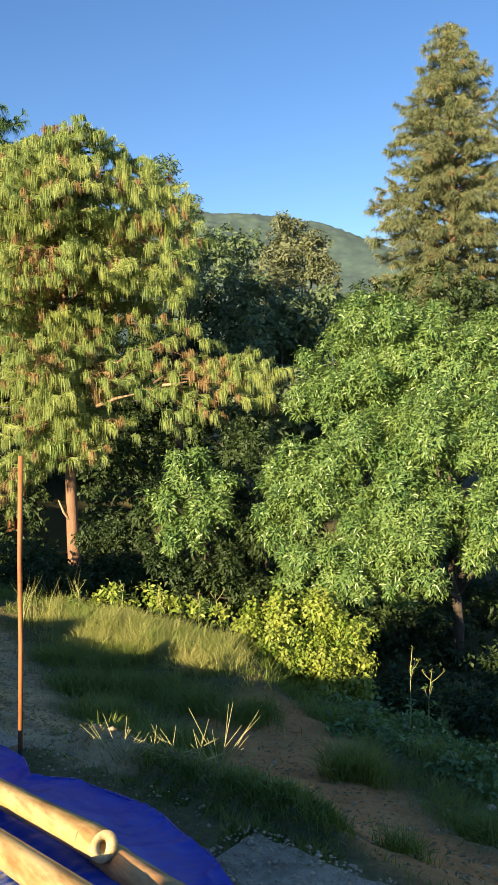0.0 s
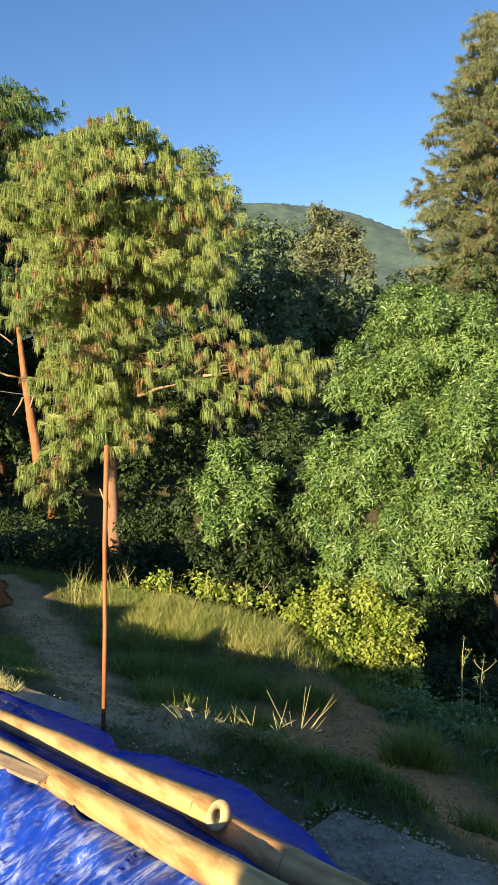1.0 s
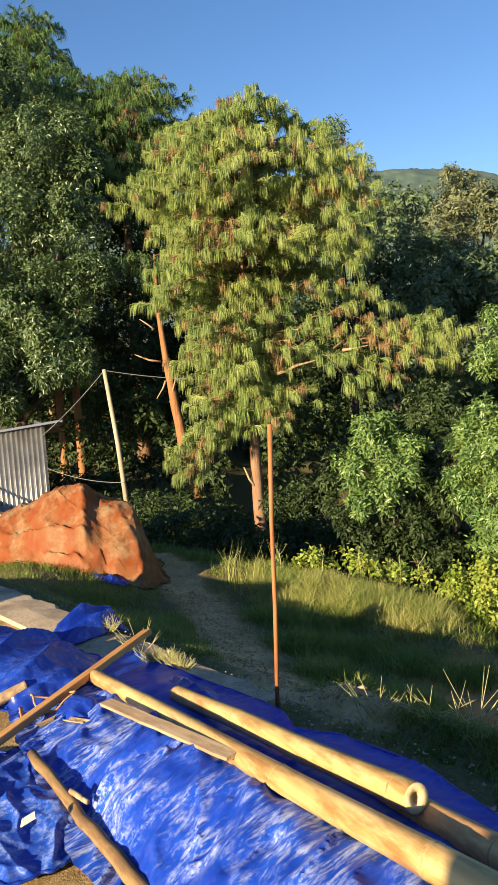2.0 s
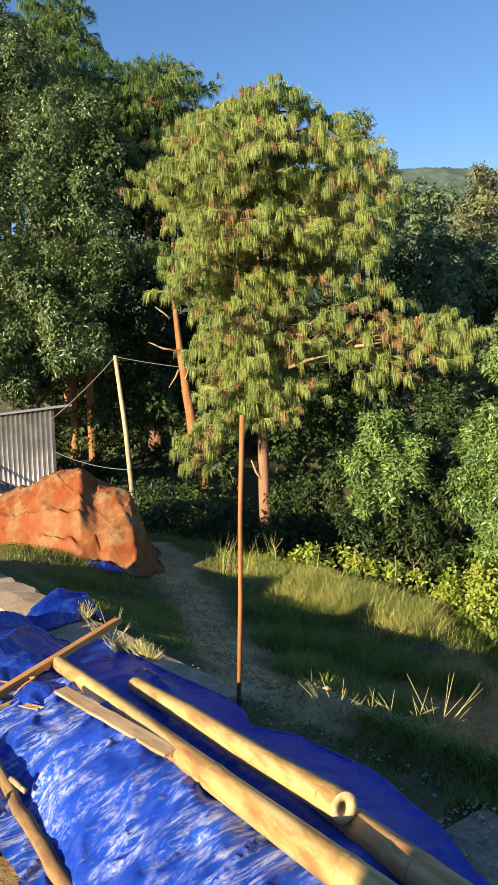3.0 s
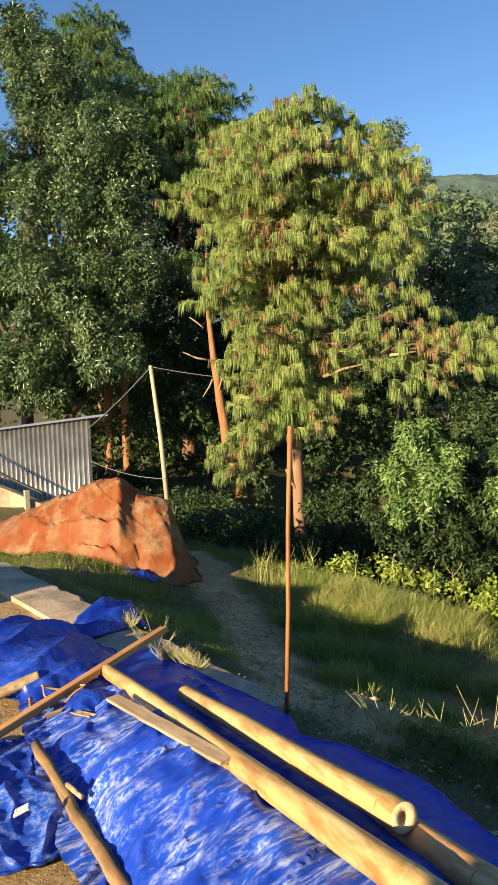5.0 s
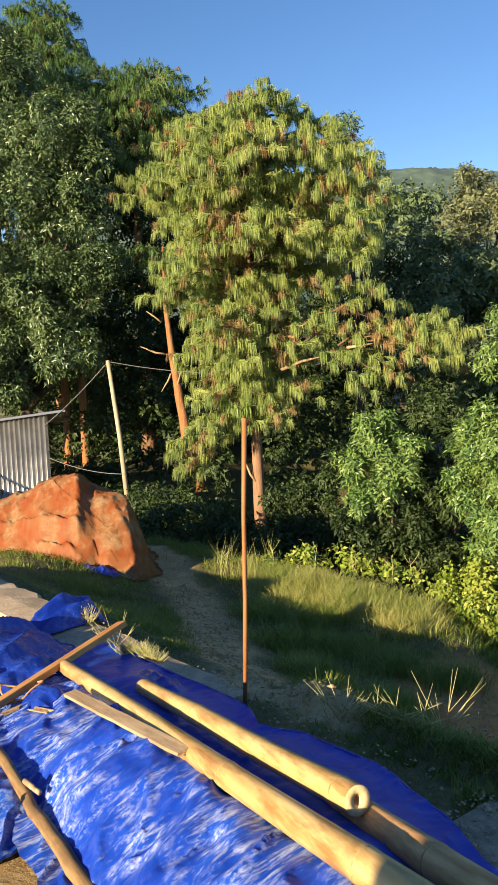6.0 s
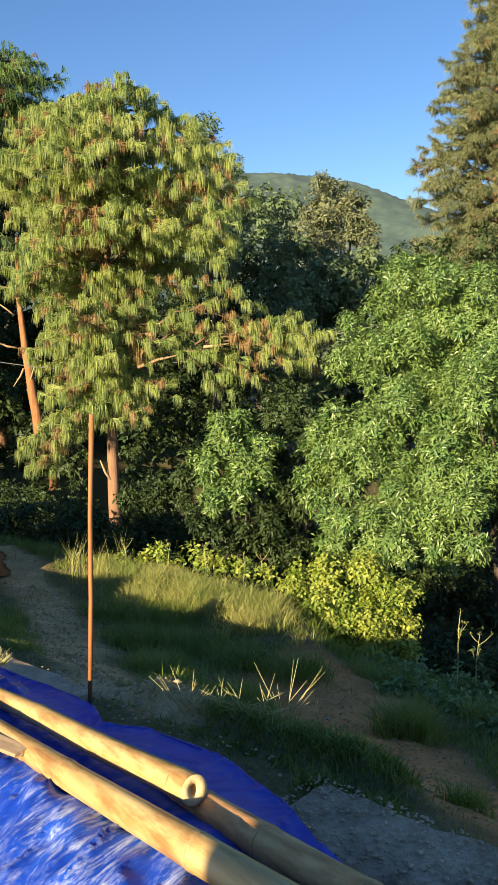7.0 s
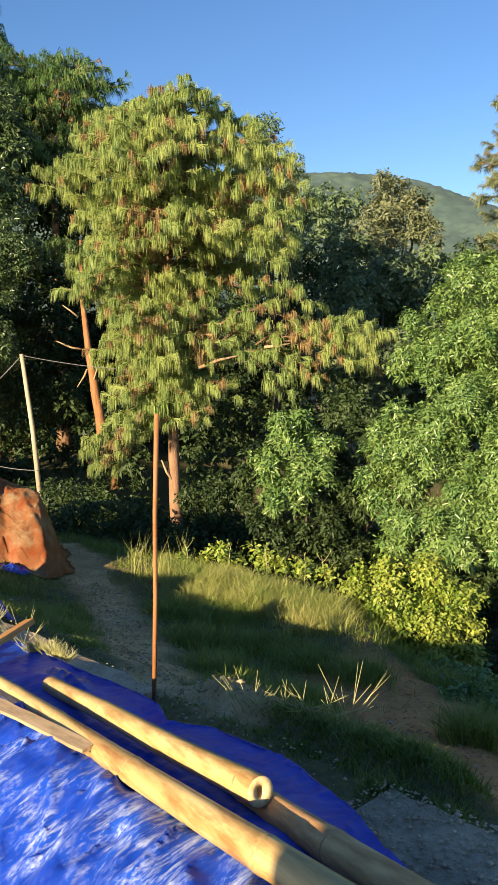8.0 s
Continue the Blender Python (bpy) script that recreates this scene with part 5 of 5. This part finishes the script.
def blades(places, lengths, width, lean, curl=0.35):
    """Grass blades that bend over: (verts, [quads, tris])."""
    n = len(places)
    a = RNG.uniform(0, 2 * np.pi, n)
    out = np.stack([np.cos(a), np.sin(a), np.zeros(n)], 1)
    tilt = np.abs(RNG.normal(lean, lean * 0.6, n))[:, None]
    up_ = np.array([0, 0, 1.0])
    d1 = unit(up_ + out * tilt)
    d2 = unit(up_ * (1 - curl) + out * (tilt + curl))
    L = np.asarray(lengths)[:, None]
    p0 = places
    p1 = p0 + d1 * L * 0.5
    p2 = p1 + d2 * L * 0.5
    side = np.stack([-np.sin(a), np.cos(a), np.zeros(n)], 1) * width * 0.5
    side = unit(side + RNG.normal(0, width * 0.25, (n, 3))) * width * 0.5
    v = np.stack([p0 - side, p0 + side, p1 - side * 0.8, p1 + side * 0.8, p2], 1).reshape(-1, 3)
    i = np.arange(n)[:, None] * 5
    return v, [i + np.array([[0, 1, 3, 2]]), i + np.array([[2, 3, 4]])]


def sow(n, x0, x1, y0, y1, keep, clump=0.0):
    out = []
    while len(out) < n:
        x, y = RNG.uniform(x0, x1), RNG.uniform(y0, y1)
        if RNG.random() < keep(x, y):
            k = 1 if not clump else RNG.integers(8, 26)
            for _ in range(k):
                xx, yy = x + RNG.normal(0, clump), y + RNG.normal(0, clump)
                out.append((xx, yy, ground_z(xx, yy) - 0.01))
    return np.array(out[:n])


def bank_keep(x, y):
    d = edge_distance(x, y)
    if 0.1 < kerb_run(x, y) < 1.5 and -0.42 < d < 0.06:
        return 0.9
    if d < -0.05:
        return 0.0
    if d < 0.06:
        return 0.35
    p, q = bare(x, y)
    if d < 0.6 and -0.8 < x < 0.6:
        return 0.4
    if max(p, q) > 0.5:
        return 0.01
    return (0.25 + 0.75 * smooth(-0.15, 0.3, fbm(x, y, 1.1, 9.0))) * (1 - 0.9 * max(p, q))


g = sow(120000, -6.5, 3.4, 2.0, 10.5, bank_keep, 0.05)
v, f = blades(g, (0.05 + 0.17 * RNG.random(len(g)) ** 1.4) * np.array([0.28 + 0.34 * smooth(0.5, 1.3, edge_distance(a[0], a[1])) + 0.38 * smooth(3.0, 3.8, edge_distance(a[0], a[1])) for a in g]), 0.005, 0.6)
tagged(new("grass", mesh_of("grass", v, f, M_GRASS)), "shaded green grass tufts over the bank", "grass", kind="stuff")


def strip_keep(x, y):
    d = edge_distance(x, y)
    return smooth(2.7, 3.2, d + 0.25 * fbm(x, y, 1.3)) * (1 - smooth(3.5, 4.0, d)) * smooth(-2.1, -1.6, x) * (1 - smooth(-0.15, 0.25, x))


g = sow(36000, -3.0, 1.4, 6.0, 10.5, strip_keep, 0.03)
v, f = blades(g, 0.06 + 0.20 * RNG.random(len(g)) ** 1.6, 0.006, 0.5)
tagged(new("dry_grass", mesh_of("dry_grass", v, f, M_STRAW)), "tall yellow grass catching the low sun", "grass", kind="stuff")
g = sow(170, -2.3, 0.6, 7.8, 9.2, lambda x, y: 1.0, 0.04)
v, f = blades(g, RNG.uniform(0.25, 0.6, len(g)), 0.005, 0.15, 0.2)
tagged(new("tall_grass", mesh_of("tall_grass", v, f, M_STRAW)), "tall seeding grass stems among the weeds", "grass", kind="stuff")


def spiky_tuft(x, y, n, ln, spread, label):
    """An airy tuft of stiff pale stems that fork into straight spikes."""
    z = max(ground_z(x, y), 0.02 if edge_distance(x, y) < 0.03 else -9) - 0.01
    y -= 0.05 if x > -0.6 else 0.0
    stems = []
    for _ in range(max(4, int(n * 0.9))):
        a = RNG.choice([0.0, math.pi]) + RNG.normal(0, 0.6)
        lean = spread * RNG.uniform(0.1, 1.5)
        way = unit(np.array([math.cos(a) * lean, math.sin(a) * lean * 0.6, 1.0]))
        p0 = np.array([x + RNG.normal(0, 0.018), y + RNG.normal(0, 0.018), z])
        l0 = ln * RNG.uniform(0.55, 1.05)
        p1 = p0 + way * l0 + np.array([0, 0, -0.05 * l0 * lean])
        stems.append(tube([p0, p0 * 0.45 + p1 * 0.55, p1], [0.0016, 0.0015, 0.0007], 4))
        for _ in range(int(RNG.integers(0, 3))):
            f = RNG.uniform(0.3, 0.7)
            q = p0 + (p1 - p0) * f
            w2 = unit(way + RNG.normal(0, 0.55, 3) * [1, 0.6, 0.5])
            e = q + w2 * l0 * RNG.uniform(0.25, 0.5)
            stems.append(tube([q, (q + e) / 2, e], [0.0014, 0.0012, 0.0006], 4))
    return tagged(new("grass_tuft", mesh_of("grass_tuft", *join_tubes(stems), M_PALE)), label, "grass tuft", "pale grass tufts", kind="stuff")


for x, y, n, ln, sp in ((-0.52, 3.13, 6, 0.12, 0.9), (-0.37, 3.13, 13, 0.25, 0.9), (-0.33, 3.12, 8, 0.14, 1.1), (-0.21, 3.12, 7, 0.13, 1.2), (-0.12, 3.10, 9, 0.20, 1.3), (-0.03, 3.06, 8, 0.20, 1.5), (0.05, 3.12, 8, 0.32, 0.75), (0.08, 3.12, 6, 0.20, 1.4), (0.24, 3.12, 7, 0.15, 0.7), (0.40, 3.10, 4, 0.13, 0.8), (-1.58, 3.74, 80, 0.12, 0.8), (-1.48, 3.70, 80, 0.12, 0.8), (-1.40, 3.66, 50, 0.10, 0.9), (-1.72, 3.90, 8, 0.26, 0.9), (-2.04, 4.25, 40, 0.14, 0.7)):
    spiky_tuft(x, y, n, ln, sp, "airy tuft of pale stiff grass stems catching the sun")

def grass_clump(x, y, r, n, ln, label="thick clump of soft dark green grass"):
    base = np.array([(x, y, 0.0)]) + np.clip(RNG.normal(0, r * 0.45, (n, 3)), -r, r) * [1, 1, 0]
    base[:, 2] = [ground_z(a, b) - 0.01 for a, b, _ in base]
    v, f = blades(base, RNG.uniform(0.5, 1.15, n) * ln * 1.45, 0.0055, 0.45, 0.4)
    return tagged(new("grass_clump", mesh_of("grass_clump", v, f, M_GRASS)), label, "grass clump", "grass clumps", kind="stuff")


for x, y, r, n, ln in ((0.83, 4.4, 0.20, 1100, 0.20), (0.30, 2.66, 0.13, 600, 0.055), (0.46, 2.56, 0.12, 500, 0.055), (0.12, 2.74, 0.13, 600, 0.05), (-0.08, 2.86, 0.13, 600, 0.04), (-0.25, 3.0, 0.12, 500, 0.035), (0.2, 2.5, 0.12, 500, 0.06), (0.4, 2.35, 0.1, 400, 0.05), (1.38, 3.65, 0.16, 420, 0.14), (-1.02, 6.9, 0.3, 1100, 0.16), (-0.56, 6.15, 0.3, 1000, 0.13), (-1.12, 6.1, 0.28, 900, 0.15), (-0.2, 5.8, 0.28, 800, 0.15), (-2.3, 6.1, 0.25, 900, 0.09), (-1.8, 4.9, 0.22, 800, 0.06), (-1.45, 4.2, 0.15, 500, 0.04), (-2.1, 5.4, 0.25, 900, 0.07), (0.1, 3.45, 0.2, 600, 0.05), (-0.35, 3.7, 0.22, 700, 0.06), (-0.2, 4.6, 0.25, 800, 0.15), (-0.75, 5.2, 0.28, 900, 0.15),
                       (0.2, 5.6, 0.25, 800, 0.16), (-1.0, 6.2, 0.3, 900, 0.16), (0.9, 5.9, 0.25, 700, 0.16), (0.8, 2.75, 0.12, 300, 0.10), (1.5, 4.9, 0.25, 700, 0.16), (-1.9, 5.3, 0.22, 600, 0.07), (-2.7, 6.3, 0.26, 700, 0.07), (-2.2, 4.9, 0.2, 500, 0.05), (-3.2, 6.9, 0.26, 700, 0.12), (-1.5, 7.0, 0.26, 700, 0.16)):
    grass_clump(x, y, r, n, ln)


def stone(x, y, r):
    r *= 0.62
    bm = bmesh.new()
    bmesh.ops.create_icosphere(bm, subdivisions=2, radius=r)
    sd = x * 7 + y * 3
    for v in bm.verts:
        v.co *= 1 + 0.35 * noise.noise(v.co / r * 0.9 + Vector((sd, 0, 0)))
        v.co.z *= 0.6
    me = bpy.data.meshes.new("stone")
    bm.to_mesh(me)
    bm.free()
    me.materials.append(M_PEBBLE)
    ob = new("stone", me)
    ob.location = (x, y, ground_z(x, y) + r * 0.22)
    tagged(ob, "small pale stone half sunk in the red track", "stone", "stones on the track")


for x, y, r in ((0.42, 3.98, 0.035), (0.55, 3.62, 0.03), (0.82, 3.15, 0.025), (1.12, 3.55, 0.03), (1.28, 3.98, 0.035), (1.55, 4.1, 0.045), (0.62, 4.35, 0.03), (0.35, 4.6, 0.03), (1.7, 4.2, 0.03), (0.95, 3.45, 0.022), (1.2, 3.0, 0.025), (0.75, 3.85, 0.02), (1.42, 3.3, 0.022), (-2.9, 6.6, 0.04), (-2.0, 9.9, 0.06)):
    stone(x, y, r)

def weed_stalk(x, y, top, label, arms=5):
    """A tall weed: a thin crooked stalk, forked tips with seed heads, a few leaves."""
    z = ground_z(x, y)
    base = (x, y, z)
    thing = empty("weed_stalk", base, label, "weed", "tall weeds")
    lean = RNG.normal(0, 0.05, 2)
    line = lambda f: np.array([x + lean[0] * f + 0.012 * math.sin(5 * f + x * 9), y + lean[1] * f, z + (top - z) * f])
    st = [tube([line(f) for f in np.linspace(0, 1, 6)], np.linspace(0.005, 0.002, 6), 5)]
    tips = [line(1.0)]
    for k in range(arms):
        a, f = RNG.uniform(0, 6.3), RNG.uniform(0.5, 0.92)
        q = line(f)
        ln = RNG.uniform(0.06, 0.17)
        e = q + np.array([ln * math.cos(a) * 0.7, ln * math.sin(a) * 0.7, ln * RNG.uniform(0.5, 1.1)])
        st.append(tube([q, (q + e) / 2 - [0, 0, 0.008], e], [0.0028, 0.0022, 0.0016], 5))
        tips.append(e)
    child("stalk", shifted(mesh_of("stalk", *join_tubes(st), M_PALE, True), base), thing)
    for tip in tips:
        child("seed_head", shifted(mesh_of("seed_head", *leaf_sprays(np.array([tip]), np.array([[0, 0, 1.0]]), 8, 0.026, 0.008, (10, 90), 0.0, 0.004), M_STRAW), base), thing)
    for f in RNG.uniform(0.25, 0.8, 6):
        child("leaf", shifted(mesh_of("leaf", *leaf_sprays(np.array([line(f)]), np.array([[0, 0, 1.0]]), 3, RNG.uniform(0.05, 0.10), 0.022, (40, 85), 0.25, 0.004), M_SHRUB), base), thing)


weed_stalk(1.46, 6.0, -0.44, "tall weed with pale seed heads above the shade plants")
weed_stalk(1.62, 5.95, -0.62, "tall weed with pale seed heads above the shade plants")
for x, y, t_ in ((-1.62, 8.5, -0.45), (-1.15, 8.5, -0.42), (-0.75, 8.45, -0.44), (-0.3, 8.3, -0.5), (-0.05, 8.2, -0.48), (-2.2, 8.7, -0.55)):
    weed_stalk(x, y, t_, "tall thin weed rising from the sunlit grass")

# ---- loose stones on the path ----
pv_, pf_, k = [], [], 0
for i in range(600):
    s_ = RNG.uniform(0, len(PATH_LINE) - 1.01)
    a_, b_ = np.array(PATH_LINE[int(s_)]), np.array(PATH_LINE[int(s_) + 1])
    q = a_ + (b_ - a_) * (s_ % 1) + RNG.normal(0, 0.16, 2)
    r = RNG.uniform(0.005, 0.013) * (2.4 if RNG.random() < 0.06 else 1)
    pts = np.array([(1, 0, 0), (-1, 0, 0), (0, 1, 0), (0, -1, 0), (0, 0, 0.7), (0, 0, -0.7)]) * r * RNG.uniform(0.6, 1.3, (6, 1))
    pv_.append(pts + [q[0], q[1], ground_z(q[0], q[1]) + r * 0.25])
    pf_.append(np.array([(0, 2, 4), (2, 1, 4), (1, 3, 4), (3, 0, 4), (2, 0, 5), (1, 2, 5), (3, 1, 5), (0, 3, 5)]) + 6 * k)
    k += 1
tagged(new("path_gravel", mesh_of("path_gravel", np.concatenate(pv_), np.concatenate(pf_), M_PEBBLE)), "small loose stones on the dirt path", "gravel", kind="stuff")

# ---- gravel on the kerb ----
gv_, gf_, k = [], [], 0
for i in range(2600):
    s, d = RNG.uniform(-1.6, 3.0), -abs(RNG.normal(0, 0.16))
    if i < 2200:
        s, d = RNG.uniform(1.4, 2.7), -RNG.uniform(0.0, 0.6)
    q = KO + KU * s + KN * d
    r = RNG.uniform(0.003, 0.008) * (1.8 if RNG.random() < 0.08 else 1)
    pts = np.array([(1, 0, 0), (-1, 0, 0), (0, 1, 0), (0, -1, 0), (0, 0, 0.7), (0, 0, -0.7)]) * r * RNG.uniform(0.7, 1.3, (6, 1))
    gv_.append(pts + [q[0], q[1], 0.02 + r * 0.4])
    gf_.append(np.array([(0, 2, 4), (2, 1, 4), (1, 3, 4), (3, 0, 4), (2, 0, 5), (1, 2, 5), (3, 1, 5), (0, 3, 5)]) + 6 * k)
    k += 1
tagged(new("gravel", mesh_of("gravel", np.concatenate(gv_), np.concatenate(gf_), M_PEBBLE)), "pale loose gravel on the concrete", "gravel", kind="stuff")

# ---- leaf litter and crumbs of earth on the bank ----
spots = sow(5000, -3.2, 2.6, 2.4, 8.2, lambda x, y: 0.0 if edge_distance(x, y) < 0.1 else 0.25 + 0.75 * max(bare(x, y)), 0.0)
spots[:, 2] += 0.016
tagged(new("leaf_litter", mesh_of("leaf_litter", *leaf_sprays(spots, np.tile([[0, 0, 1.0]], (len(spots), 1)), 1, 0.036, 0.016, (60, 100), 0.0, 0.003), M_NEEDLE_DEAD)), "fallen brown leaves and crumbs on the bank", "leaf litter", kind="stuff")

# ---- added wall out of view behind, which shades the near end of the poles ----
hw = bmesh.new()
bmesh.ops.create_cube(hw, size=1)
for v in hw.verts:
    v.co = Vector((-2.14 + 6.5 * (v.co.x + 0.5), -2.35 + 0.25 * (v.co.y + 0.5), -0.05 + 2.4 * (v.co.z + 0.5)))
bmesh.ops.bevel(hw, geom=hw.edges[:], offset=0.01, segments=2, affect="EDGES")
me = bpy.data.meshes.new("shade_wall_south")
hw.to_mesh(me)
hw.free()
me.materials.append(M_CONCRETE)
tagged(new("shade_wall_south", me), "added unseen cement wall that shades the near end of the poles", "wall", kind="structure")

# ---- low wall added out of view to the west, to shade the far kerb ----
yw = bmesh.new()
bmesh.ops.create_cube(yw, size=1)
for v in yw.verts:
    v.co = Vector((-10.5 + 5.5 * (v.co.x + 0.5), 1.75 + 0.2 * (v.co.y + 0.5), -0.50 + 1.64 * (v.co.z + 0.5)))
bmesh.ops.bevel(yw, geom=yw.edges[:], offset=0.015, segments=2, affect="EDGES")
me = bpy.data.meshes.new("shade_wall_west")
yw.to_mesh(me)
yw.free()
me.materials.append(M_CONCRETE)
tagged(new("shade_wall_west", me), "added low unseen cement wall that shades the far kerb", "wall", kind="structure")
